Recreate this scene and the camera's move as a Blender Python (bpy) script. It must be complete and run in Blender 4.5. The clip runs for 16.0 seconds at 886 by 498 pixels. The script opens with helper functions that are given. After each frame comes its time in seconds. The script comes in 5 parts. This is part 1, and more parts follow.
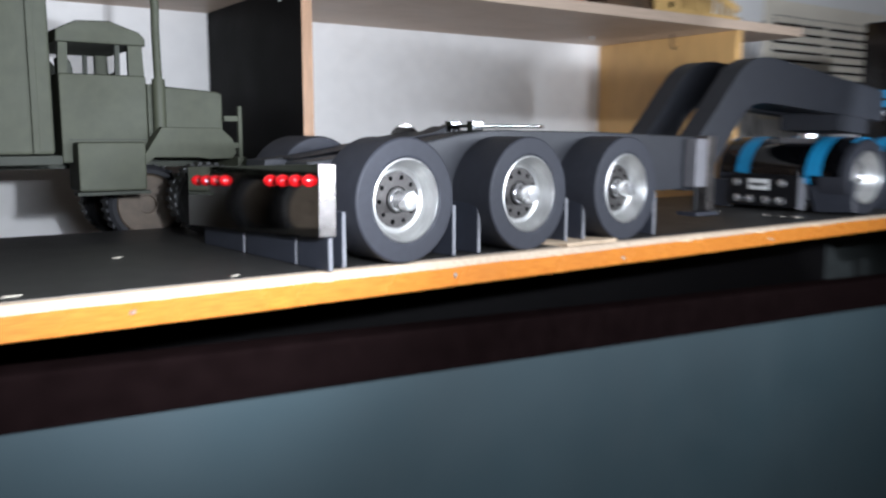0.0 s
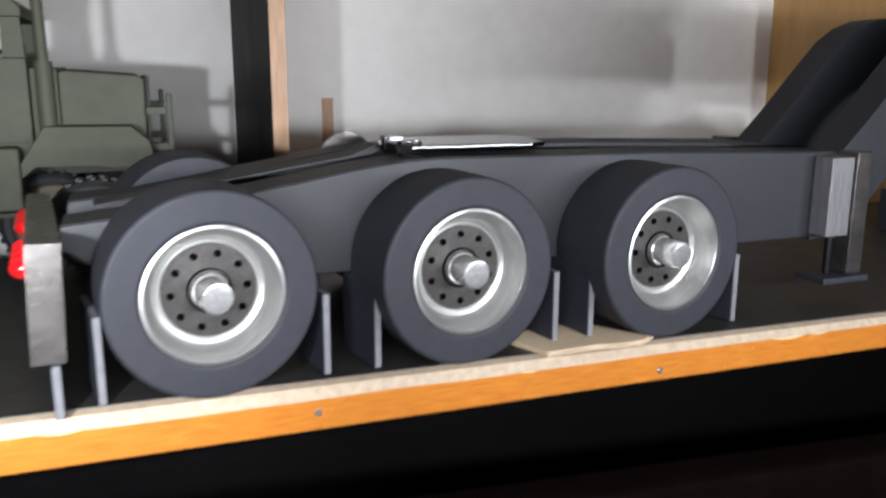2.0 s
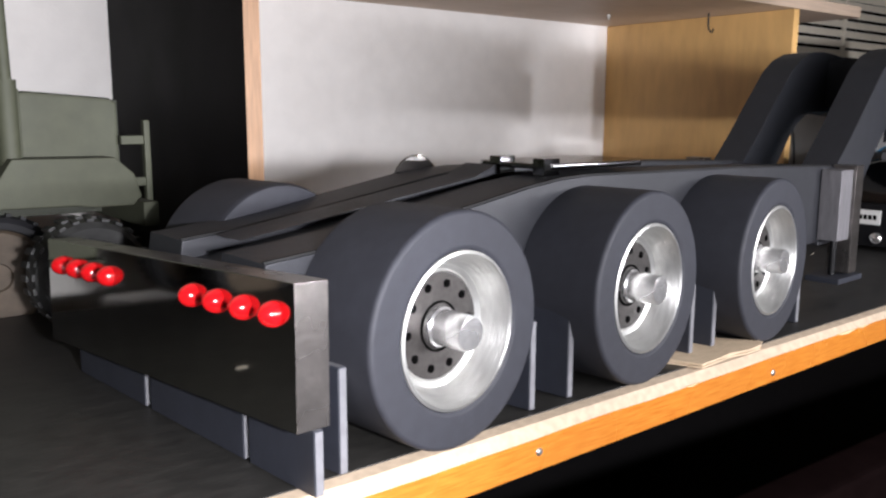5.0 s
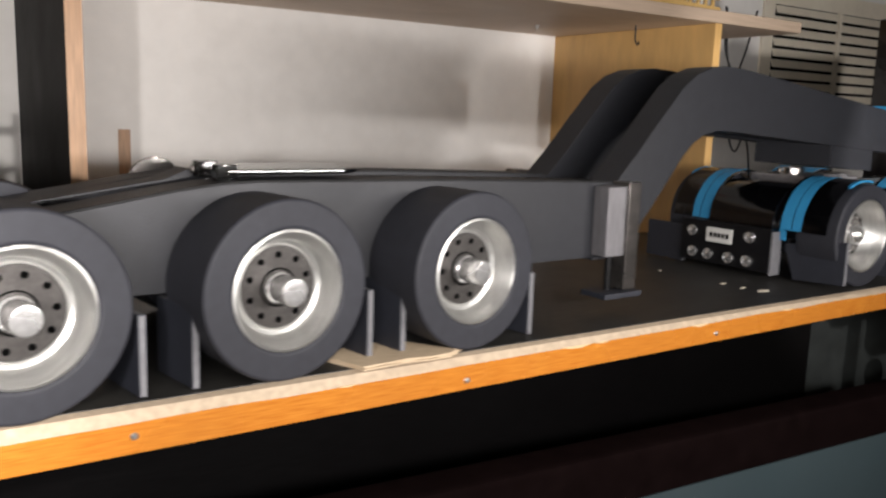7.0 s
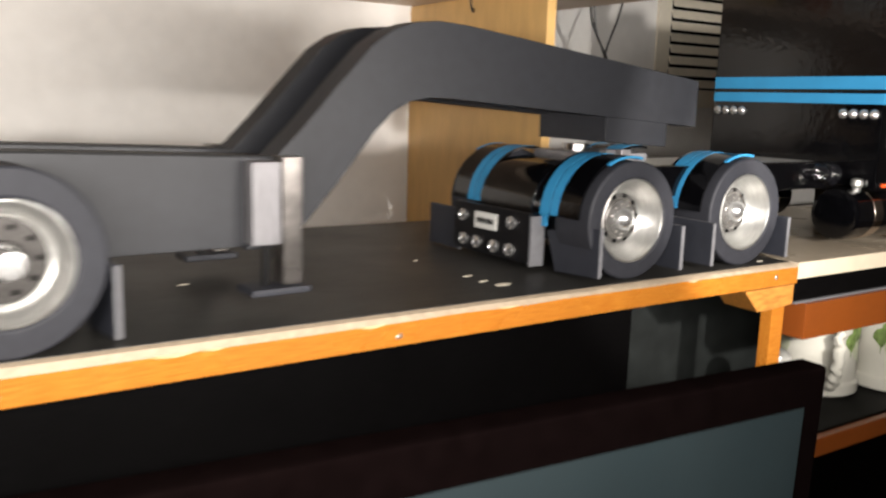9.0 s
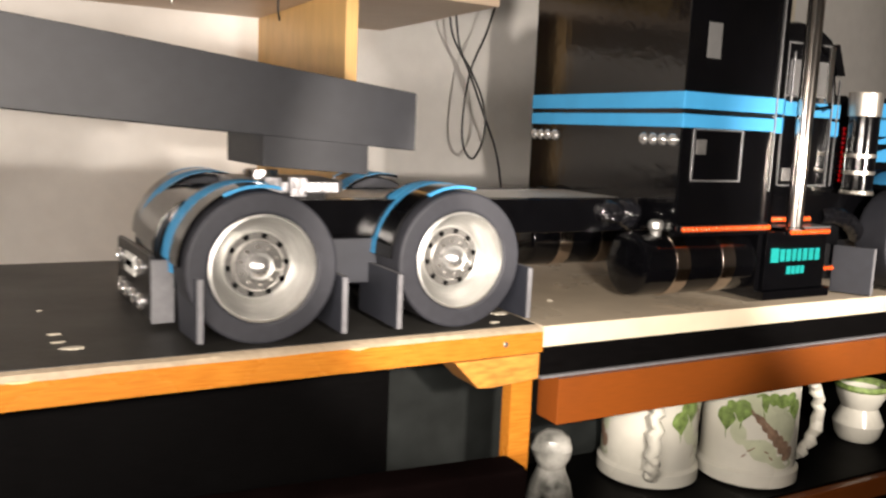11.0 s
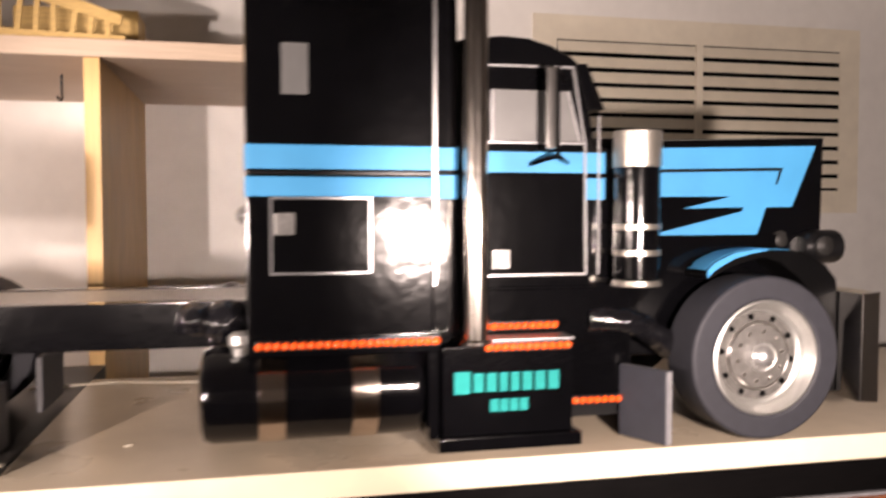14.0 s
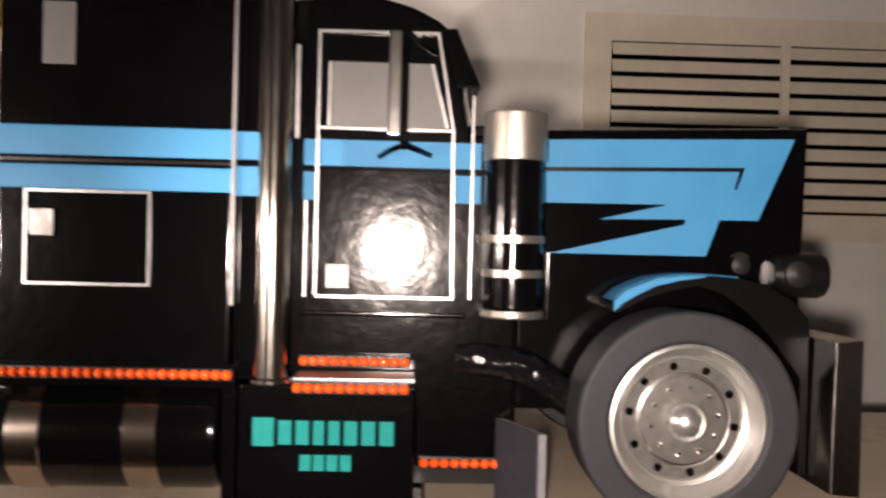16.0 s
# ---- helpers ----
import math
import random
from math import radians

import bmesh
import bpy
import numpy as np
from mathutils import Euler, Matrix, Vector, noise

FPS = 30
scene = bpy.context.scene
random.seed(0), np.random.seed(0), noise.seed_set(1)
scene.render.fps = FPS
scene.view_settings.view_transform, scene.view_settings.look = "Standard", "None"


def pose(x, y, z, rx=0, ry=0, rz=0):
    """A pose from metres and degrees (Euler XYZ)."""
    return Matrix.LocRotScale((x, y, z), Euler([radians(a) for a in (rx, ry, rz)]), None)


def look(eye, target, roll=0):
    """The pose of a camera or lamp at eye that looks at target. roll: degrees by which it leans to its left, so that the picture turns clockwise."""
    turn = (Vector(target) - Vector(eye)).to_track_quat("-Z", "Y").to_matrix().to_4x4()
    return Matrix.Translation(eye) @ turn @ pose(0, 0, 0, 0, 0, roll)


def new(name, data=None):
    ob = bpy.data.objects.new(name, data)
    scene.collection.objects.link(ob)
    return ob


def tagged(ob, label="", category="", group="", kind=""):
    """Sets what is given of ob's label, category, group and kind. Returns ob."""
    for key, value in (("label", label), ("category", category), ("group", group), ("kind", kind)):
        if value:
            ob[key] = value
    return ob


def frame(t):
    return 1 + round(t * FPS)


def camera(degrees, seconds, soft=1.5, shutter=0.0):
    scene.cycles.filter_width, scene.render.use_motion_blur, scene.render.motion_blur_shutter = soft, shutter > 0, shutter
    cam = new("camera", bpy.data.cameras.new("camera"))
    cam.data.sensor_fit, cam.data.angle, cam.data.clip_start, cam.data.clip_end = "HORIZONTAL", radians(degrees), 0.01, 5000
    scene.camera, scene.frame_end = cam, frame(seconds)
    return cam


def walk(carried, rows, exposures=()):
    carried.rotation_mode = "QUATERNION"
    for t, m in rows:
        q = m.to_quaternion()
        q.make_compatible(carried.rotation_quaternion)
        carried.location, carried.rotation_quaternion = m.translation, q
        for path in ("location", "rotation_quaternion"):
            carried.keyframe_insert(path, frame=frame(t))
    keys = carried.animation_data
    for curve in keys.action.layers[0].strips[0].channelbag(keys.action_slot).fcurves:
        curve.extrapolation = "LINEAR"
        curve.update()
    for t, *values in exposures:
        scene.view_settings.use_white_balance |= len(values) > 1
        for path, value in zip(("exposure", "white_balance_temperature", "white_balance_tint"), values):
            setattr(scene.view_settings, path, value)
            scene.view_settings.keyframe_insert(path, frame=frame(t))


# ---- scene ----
cam = camera(56.1, 16.0, soft=2.3, shutter=0.8)
PATH = [
    (0, (0.546, -0.723, 0.134), (1.664, 0.911, -0.142), 0.1),
    (0.5, (0.789, -0.655, 0.153), (1.614, 1.149, -0.102), 0.6),
    (1, (0.951, -0.578, 0.189), (1.662, 1.282, -0.002), 1.4),
    (1.5, (0.992, -0.474, 0.202), (1.641, 1.405, -0.022), 0.7),
    (2, (0.965, -0.501, 0.202), (1.616, 1.34, -0.229), 0.2),
    (2.5, (0.922, -0.528, 0.231), (1.545, 1.32, -0.213), 1.1),
    (3, (0.865, -0.523, 0.245), (1.533, 1.304, -0.216), 3.1),
    (3.2, (0.857, -0.513, 0.234), (1.558, 1.307, -0.212), 2.4),
    (5.3, (0.714, -0.320, 0.178), (1.967, 1.205, -0.146), 0.3),
    (5.5, (0.737, -0.329, 0.176), (1.983, 1.200, -0.153), 0.5),
    (6, (0.796, -0.38, 0.18), (2.039, 1.151, -0.155), 1.6),
    (6.5, (0.88, -0.454, 0.184), (2.032, 1.144, -0.162), 2.1),
    (7, (0.941, -0.525, 0.192), (2.028, 1.122, -0.132), 1.9),
    (7.5, (0.992, -0.58, 0.201), (2.043, 1.091, -0.115), 1.5),
    (8, (1.06, -0.632, 0.203), (2.099, 1.047, -0.114), 1.6),
    (8.5, (1.143, -0.654, 0.196), (2.161, 1.035, -0.139), 1.2),
    (9, (1.278, -0.588, 0.18), (2.353, 1.061, -0.173), 1.7),
    (9.5, (1.407, -0.548, 0.183), (2.468, 1.122, -0.108), 0.5),
    (10, (1.523, -0.589, 0.184), (2.559, 1.102, -0.076), 1.4),
    (10.2, (1.570, -0.624, 0.193), (2.590, 1.075, -0.072), 2.2),
    (12.3, (1.914, -0.547, 0.148), (2.761, 1.240, -0.149), -0.1),
    (12.5, (1.948, -0.530, 0.159), (2.788, 1.263, -0.121), -0.5),
    (13, (2.069, -0.527, 0.159), (2.794, 1.328, -0.021), -1.3),
    (13.5, (2.229, -0.578, 0.176), (2.822, 1.327, 0.04), 0.8),
    (14, (2.341, -0.575, 0.178), (2.789, 1.372, 0.094), -0.1),
    (14.5, (2.438, -0.523, 0.155), (2.829, 1.439, 0.149), -0.1),
    (15, (2.491, -0.477, 0.17), (2.735, 1.508, 0.168), 1.6),
    (15.5, (2.529, -0.481, 0.171), (2.644, 1.516, 0.163), 0.9),
    (16, (2.573, -0.468, 0.166), (2.65, 1.53, 0.146), 1.4),
]
walk(cam, [(t, look(eye, target, roll)) for t, eye, target, roll in PATH],
     [(0, -0.05, 5400, 10), (1, 0.0, 5700, 10), (2, -0.3, 5700, 10), (3, -0.3, 5900, 11), (5.5, 0.1, 5900, 15), (6.5, -0.2, 6300, 14), (7, -0.25, 6400, 13), (8, -0.15, 6500, 10), (9, 0.25, 6600, 11), (9.5, 0.42, 6750, 12), (10, 0.42, 6900, 12), (12.5, 0.5, 7300, 21), (13, 0.5, 7400, 24), (13.5, 0.52, 7500, 26), (14, 0.66, 7500, 27), (14.5, 0.64, 7600, 28), (15.2, 0.25, 7500, 25), (16, -0.16, 7500, 23)])

# ---- light ----
world = bpy.data.worlds.new("world")
scene.world = world
world.use_nodes = True
world.node_tree.nodes["Background"].inputs[0].default_value = (0.75, 0.85, 1.0, 1)
world.node_tree.nodes["Background"].inputs[1].default_value = 0.02


def torch(x, y, z, watts, target, angle=150, blend=0.5):
    """The torch of the phone that films, at a place where it is held for long."""
    data = bpy.data.lights.new("torch_light", "SPOT")
    data.energy, data.color, data.shadow_soft_size = watts, (1.0, 0.955, 0.90), 0.011
    data.spot_size, data.spot_blend = radians(angle), blend
    ob = new("torch_light", data)
    ob.matrix_basis = look((x, y, z), target)
    return ob


# the torch on its slow way along the trailer, drawn out as it travels
data = bpy.data.lights.new("torch_light", "AREA")
data.shape, data.size, data.size_y = "RECTANGLE", 1.30, 0.018
data.energy, data.color = 17.0, (1.0, 0.955, 0.90)
sweep = new("torch_light", data)
sweep.matrix_basis = look((1.27, -0.58, 0.178), (1.30, 0.45, 0.12))
torch(0.78, -0.43, 0.176, 26, (0.70, 0.40, 0.03), 86, 0.75)
torch(1.93, -0.55, 0.145, 25, (2.37, 0.4, 0.09), 50, 0.35)
torch(2.24, -0.575, 0.160, 17, (2.19, 0.4, 0.13), 25, 0.35)
torch(2.555, -0.51, 0.148, 26, (2.82, 0.4, 0.17), 70, 0.45)


# ---- materials ----
def mat(name, col, rough=0.5, metal=0.0, var=0.15, scale=60, col2=None, stretch=(1, 1, 1), bump=0.15, bscale=600,
        coat=0.0, stain=0.12, rvar=0.12, spec=0.5, depth=0.001, bstretch=None):
    """A procedural surface: colour that varies at two scales, uneven gloss and fine relief."""
    m = bpy.data.materials.new(name)
    m.use_nodes = True
    nt = m.node_tree
    n, ln = nt.nodes, nt.links
    b = n["Principled BSDF"]
    tc = n.new("ShaderNodeTexCoord")
    mp = n.new("ShaderNodeMapping")
    mp.inputs["Scale"].default_value = stretch
    ln.new(tc.outputs["Object"], mp.inputs["Vector"])
    fine = n.new("ShaderNodeTexNoise")
    fine.inputs["Scale"].default_value, fine.inputs["Detail"].default_value = scale, 6
    ln.new(mp.outputs[0], fine.inputs["Vector"])
    big = n.new("ShaderNodeTexNoise")
    big.inputs["Scale"].default_value, big.inputs["Detail"].default_value = 9, 4
    ln.new(tc.outputs["Object"], big.inputs["Vector"])
    ramp = n.new("ShaderNodeMix")
    ramp.data_type = "RGBA"
    lo = [c * (1 - var) for c in col]
    hi = list(col2) if col2 else [min(1, c * (1 + var)) for c in col]
    ramp.inputs["A"].default_value = (*lo, 1)
    ramp.inputs["B"].default_value = (*hi, 1)
    st = n.new("ShaderNodeMapRange")
    st.inputs["From Min"].default_value, st.inputs["From Max"].default_value = 0.3, 0.7
    ln.new(fine.outputs["Fac"], st.inputs["Value"])
    ln.new(st.outputs[0], ramp.inputs["Factor"])
    dirt = n.new("ShaderNodeMix")
    dirt.data_type, dirt.blend_type = "RGBA", "MULTIPLY"
    sr = n.new("ShaderNodeMapRange")
    sr.inputs["From Min"].default_value, sr.inputs["From Max"].default_value = 0.35, 0.7
    sr.inputs["To Min"].default_value, sr.inputs["To Max"].default_value = 0, stain * 2
    ln.new(big.outputs["Fac"], sr.inputs["Value"])
    ln.new(sr.outputs[0], dirt.inputs["Factor"])
    ln.new(ramp.outputs["Result"], dirt.inputs["A"])
    dirt.inputs["B"].default_value = (0.55, 0.5, 0.45, 1)
    ln.new(dirt.outputs["Result"], b.inputs["Base Color"])
    rr = n.new("ShaderNodeMapRange")
    rr.inputs["To Min"].default_value, rr.inputs["To Max"].default_value = max(0.02, rough - rvar), min(1, rough + rvar)
    ln.new(big.outputs["Fac"], rr.inputs["Value"])
    ln.new(rr.outputs[0], b.inputs["Roughness"])
    b.inputs["Metallic"].default_value = metal
    b.inputs["Specular IOR Level"].default_value = spec
    b.inputs["Coat Weight"].default_value = coat
    b.inputs["Coat Roughness"].default_value = 0.12
    if bump:
        bn = n.new("ShaderNodeTexNoise")
        bn.inputs["Scale"].default_value, bn.inputs["Detail"].default_value = bscale, 3
        bm_ = n.new("ShaderNodeMapping")
        bm_.inputs["Scale"].default_value = bstretch or stretch
        ln.new(tc.outputs["Object"], bm_.inputs["Vector"])
        ln.new(bm_.outputs[0], bn.inputs["Vector"])
        bu = n.new("ShaderNodeBump")
        bu.inputs["Strength"].default_value, bu.inputs["Distance"].default_value = bump, depth
        ln.new(bn.outputs["Fac"], bu.inputs["Height"])
        ln.new(bu.outputs[0], b.inputs["Normal"])
        if coat:
            ln.new(bu.outputs[0], b.inputs["Coat Normal"])
    return m


M = {}
M["wall"] = mat("white_wall_paint", (0.81, 0.79, 0.76), 0.85, var=0.03, scale=30, bump=0.3, bscale=260, stain=0.05)
M["ceiling"] = mat("ceiling_paint", (0.75, 0.74, 0.72), 0.9, var=0.03)
M["floor"] = mat("brown_floor", (0.16, 0.11, 0.07), 0.6, stretch=(1, 8, 1), scale=12)
M["desk"] = mat("worn_black_board", (0.0195, 0.0185, 0.0165), 0.5, var=0.35, scale=120, bump=0.25, bscale=500, stain=0.1, stretch=(0.4, 1, 1))
M["lens"] = mat("smoked_lens", (0.014, 0.0135, 0.013), 0.5, var=0.3, scale=90, bump=0.15, spec=0.2)
M["bracket"] = mat("dull_crinkled_foil", (0.20, 0.195, 0.205), 0.48, 0.5, var=0.15, scale=90, bump=0.6, bscale=90, stretch=(3, 3, 0.6))
M["ply"] = mat("pale_splintered_plywood", (0.55, 0.43, 0.29), 0.75, var=0.15, scale=60, stretch=(2, 14, 14), bump=0.35, bscale=120, stain=0.15)
M["nick"] = mat("bare_pale_wood", (0.62, 0.46, 0.26), 0.75, var=0.15, scale=120, bump=0.2)
M["lath"] = mat("varnished_orange_wood", (0.43, 0.135, 0.015), 0.27, var=0.1, scale=30, stretch=(1.5, 25, 25), bump=0.15, bscale=40, coat=0.4, col2=(0.52, 0.2, 0.028))
M["rust"] = mat("varnished_red_brown_wood", (0.21, 0.052, 0.008), 0.38, var=0.1, scale=30, stretch=(1.5, 25, 25), bump=0.12, bscale=40, coat=0.3)
M["raw"] = mat("raw_chipboard_edge", (0.44, 0.35, 0.25), 0.85, var=0.14, scale=160, bump=0.25, bscale=500)
M["block"] = mat("honey_varnished_offcut", (0.50, 0.21, 0.045), 0.35, var=0.3, scale=30, stretch=(2, 20, 8), bump=0.2, bscale=50, coat=0.3)
M["birch"] = mat("yellow_birch_board", (0.62, 0.38, 0.14), 0.45, var=0.1, scale=10, stretch=(25, 4, 1.2), bump=0.08, bscale=60, stain=0.06)
M["shelf"] = mat("beech_laminate", (0.52, 0.40, 0.30), 0.5, var=0.1, scale=16, stretch=(1, 22, 22), bump=0.06, bscale=80, stain=0.06)
M["edge"] = mat("beech_edge", (0.42, 0.25, 0.14), 0.5, var=0.2, scale=18, stretch=(20, 20, 1.5), bump=0.1, bscale=60)
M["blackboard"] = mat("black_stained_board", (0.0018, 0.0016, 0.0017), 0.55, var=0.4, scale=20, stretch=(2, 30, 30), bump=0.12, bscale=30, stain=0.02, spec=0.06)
M["greyboard"] = mat("scuffed_black_plastic", (0.014, 0.0165, 0.016), 0.7, var=0.3, scale=30, bump=0.1, spec=0.25)
M["cream"] = mat("cream_laminate", (0.50, 0.42, 0.32), 0.3, var=0.05, scale=40, bump=0.05, stain=0.1)
M["creamedge"] = mat("cream_edge_band", (0.66, 0.57, 0.43), 0.5, var=0.05, scale=40, bump=0.05)
M["tvbezel"] = mat("dark_brown_gloss_plastic", (0.0035, 0.0020, 0.0020), 0.5, var=0.2, scale=40, bump=0.02, spec=0.0, stain=0.02)
M["tvscreen"] = mat("matte_blue_grey_screen", (0.016, 0.027, 0.031), 0.55, var=0.08, scale=6, bump=0.0, stain=0.05)
M["grey"] = mat("satin_charcoal_paint", (0.0185, 0.0195, 0.0235), 0.5, var=0.12, scale=90, bump=0.25, bscale=900, stain=0.1, spec=0.4)
M["tyre"] = mat("dark_grey_rubber", (0.0225, 0.0235, 0.030), 0.62, var=0.12, scale=120, bump=0.25, bscale=1200, stain=0.12, spec=0.35)
M["tyreblack"] = mat("black_rubber", (0.012, 0.012, 0.014), 0.6, var=0.15, scale=120, bump=0.25, bscale=1200, spec=0.35)
M["tyrelug"] = mat("dusty_black_rubber", (0.030, 0.030, 0.029), 0.5, var=0.3, scale=160, bump=0.3, bscale=700, spec=0.45)
M["flap"] = mat("dark_grey_plate", (0.019, 0.021, 0.029), 0.55, var=0.12, scale=100, bump=0.2)
M["flapedge"] = mat("scuffed_grey_plate_edge", (0.14, 0.14, 0.15), 0.6, var=0.14, scale=160, bump=0.2)
M["blackline"] = mat("black_felt_line", (0.004, 0.004, 0.004), 0.8, var=0.1, bump=0)
M["alu"] = mat("turned_aluminium", (0.55, 0.55, 0.53), 0.38, 0.88, var=0.1, scale=60, bump=0.4, bscale=110, rvar=0.1, stain=0.05, stretch=(1, 6, 1))
M["alurough"] = mat("brushed_aluminium", (0.66, 0.65, 0.63), 0.42, 1.0, var=0.2, scale=220, bump=0.3, bscale=500, stain=0.1)
M["hubdark"] = mat("dark_steel_disc", (0.055, 0.051, 0.048), 0.45, 0.6, var=0.2, scale=200, bump=0.2)
M["cap"] = mat("polished_aluminium_cap", (0.80, 0.80, 0.80), 0.26, 0.9, var=0.1, scale=200, bump=0.2, bscale=300)
M["steel"] = mat("pale_brushed_steel", (0.52, 0.49, 0.44), 0.32, 0.9, var=0.1, scale=80, bump=0.2, bscale=200, stretch=(6, 6, 1))
M["stack"] = mat("brushed_chrome_tube", (0.54, 0.50, 0.465), 0.14, 1.0, var=0.08, scale=80, bump=0.1, bscale=200, stretch=(6, 6, 1))
# flat black for printed marks and for shade painted into holes and openings
M["hole"] = mat("hole_shade_and_mark_black", (0.002, 0.002, 0.002), 0.8, var=0.1, bump=0, spec=0.0, stain=0.0)
M["chrome"] = mat("chrome", (0.80, 0.78, 0.76), 0.17, 1.0, var=0.06, scale=50, bump=0.12, bscale=60, rvar=0.05, stain=0.05)
M["foil"] = mat("crinkled_silver_foil", (0.34, 0.335, 0.35), 0.42, 0.8, var=0.15, scale=90, bump=0.8, bscale=160, depth=0.002)
M["bumperend"] = mat("tarnished_mirror_foil", (0.21, 0.195, 0.185), 0.28, 0.9, var=0.3, scale=60, bump=0.25, bscale=140)
M["darkchrome"] = mat("smoked_mirror_plate", (0.48, 0.48, 0.46), 0.06, 1.0, var=0.1, scale=20, bump=0.04, bscale=30, rvar=0.03)
M["black"] = mat("gloss_black_lacquer", (0.0014, 0.0014, 0.0018), 0.11, var=0.2, scale=60, bump=0.22, bscale=90, coat=0.15, rvar=0.05, stain=0.01, spec=0.4)
M["panel"] = mat("smooth_black_plastic", (0.006, 0.006, 0.007), 0.3, var=0.2, scale=80, bump=0.08, spec=0.4)
M["fender"] = mat("dull_black_fender_paint", (0.0014, 0.0014, 0.0016), 0.45, var=0.2, scale=60, bump=0.1, spec=0.12, stain=0.02)
M["latch"] = mat("dull_silver_latch", (0.22, 0.215, 0.21), 0.42, 0.7, var=0.25, scale=120, bump=0.4, bscale=140)
M["platechrome"] = mat("thin_chromed_plate", (0.11, 0.11, 0.11), 0.10, 1.0, var=0.1, scale=20, bump=0.05, bscale=30)
M["hubsteel"] = mat("dark_polished_steel", (0.095, 0.091, 0.086), 0.48, 0.1, var=0.2, scale=180, bump=0.25, bscale=300)
M["bandmirror"] = mat("polished_steel_band", (0.64, 0.55, 0.48), 0.16, 1.0, var=0.08, scale=60, bump=0.15, bscale=70, rvar=0.05, stain=0.05)
M["crinkle"] = mat("crinkled_black_film", (0.004, 0.004, 0.005), 0.12, var=0.2, scale=60, bump=1.0, bscale=70, depth=0.004, coat=0.4, rvar=0.04, stain=0.02)
M["satinblack"] = mat("satin_black_paint", (0.0045, 0.0045, 0.005), 0.34, var=0.2, scale=60, bump=0.1, spec=0.3, stain=0.03)
M["blue"] = mat("sky_blue_vinyl", (0.028, 0.22, 0.43), 0.55, var=0.05, scale=40, bump=0.08, bscale=200, stain=0.05, spec=0.3)
M["silverline"] = mat("silver_trim_tape", (0.32, 0.32, 0.33), 0.33, 0.8, var=0.15, scale=300, bump=0.2)
M["pane"] = mat("grey_window_film", (0.10, 0.10, 0.10), 0.4, var=0.08, scale=60, bump=0.03)
M["teal"] = mat("teal_paint", (0.0, 0.19, 0.18), 0.65, var=0.08, scale=200, bump=0.1, spec=0.06, stain=0.03)
M["orangebead"] = mat("orange_glass_bead", (0.75, 0.09, 0.012), 0.18, var=0.1, scale=300, bump=0, coat=0.6)
M["redbead"] = mat("red_glass_bead", (0.55, 0.006, 0.008), 0.12, var=0.1, scale=300, bump=0, coat=0.8)
M["clearbead"] = mat("clear_chromed_bead", (0.75, 0.75, 0.75), 0.12, 0.9, var=0.1, scale=300, bump=0)
M["green"] = mat("matt_olive_paint", (0.054, 0.058, 0.035), 0.7, var=0.12, scale=70, bump=0.2, stain=0.15)
M["greendark"] = mat("dark_olive_paint", (0.026, 0.029, 0.018), 0.7, var=0.12, scale=70, bump=0.2)
M["hubbrown"] = mat("dull_brown_wheel_paint", (0.095, 0.072, 0.05), 0.65, var=0.2, scale=90, bump=0.2)
M["ceramic"] = mat("cream_ceramic", (0.72, 0.70, 0.62), 0.25, var=0.05, scale=30, bump=0.05, coat=0.4, stain=0.08)
M["washglaze"] = mat("pale_green_wash", (0.55, 0.58, 0.42), 0.3, var=0.1, scale=60, bump=0.05, coat=0.3)
M["leafglaze"] = mat("green_glaze", (0.20, 0.29, 0.09), 0.3, var=0.5, scale=120, bump=0.05, coat=0.3)
M["barkglaze"] = mat("brown_glaze", (0.26, 0.17, 0.12), 0.3, var=0.4, scale=120, bump=0.05, coat=0.3)
M["speckle"] = mat("patched_white_glaze", (0.03, 0.034, 0.028), 0.3, scale=34, col2=(0.55, 0.54, 0.50), bump=0.05, coat=0.4)
M["glitter"] = mat("glitter_silver", (0.62, 0.62, 0.60), 0.35, 0.35, var=0.3, scale=180, bump=0.8, bscale=220, depth=0.002)
M["smoke"] = mat("smoked_glass", (0.10, 0.065, 0.06), 0.12, var=0.3, scale=40, bump=0, coat=0.5)
M["terracotta"] = mat("terracotta", (0.42, 0.13, 0.06), 0.75, var=0.12, scale=80, bump=0.2)
M["cut"] = mat("plywood_cutout", (0.56, 0.37, 0.13), 0.6, var=0.2, scale=30, stretch=(2, 1, 20), bump=0.1)
M["camo"] = mat("brown_camouflage_paint", (0.05, 0.035, 0.022), 0.7, var=0.3, scale=25, col2=(0.12, 0.07, 0.035))
M["vent"] = mat("ivory_enamel", (0.80, 0.735, 0.61), 0.5, var=0.04, scale=40, bump=0.05, stain=0.1)
M["cable"] = mat("black_cable", (0.01, 0.01, 0.01), 0.45, var=0.1, bump=0)
M["screw"] = mat("zinc_screw", (0.55, 0.54, 0.52), 0.35, 0.9, var=0.2, scale=300, bump=0.1)
M["paper"] = mat("paper_chip", (0.6, 0.55, 0.45), 0.8, var=0.1)
M["plate"] = mat("white_plate", (0.6, 0.6, 0.58), 0.5, var=0.05)


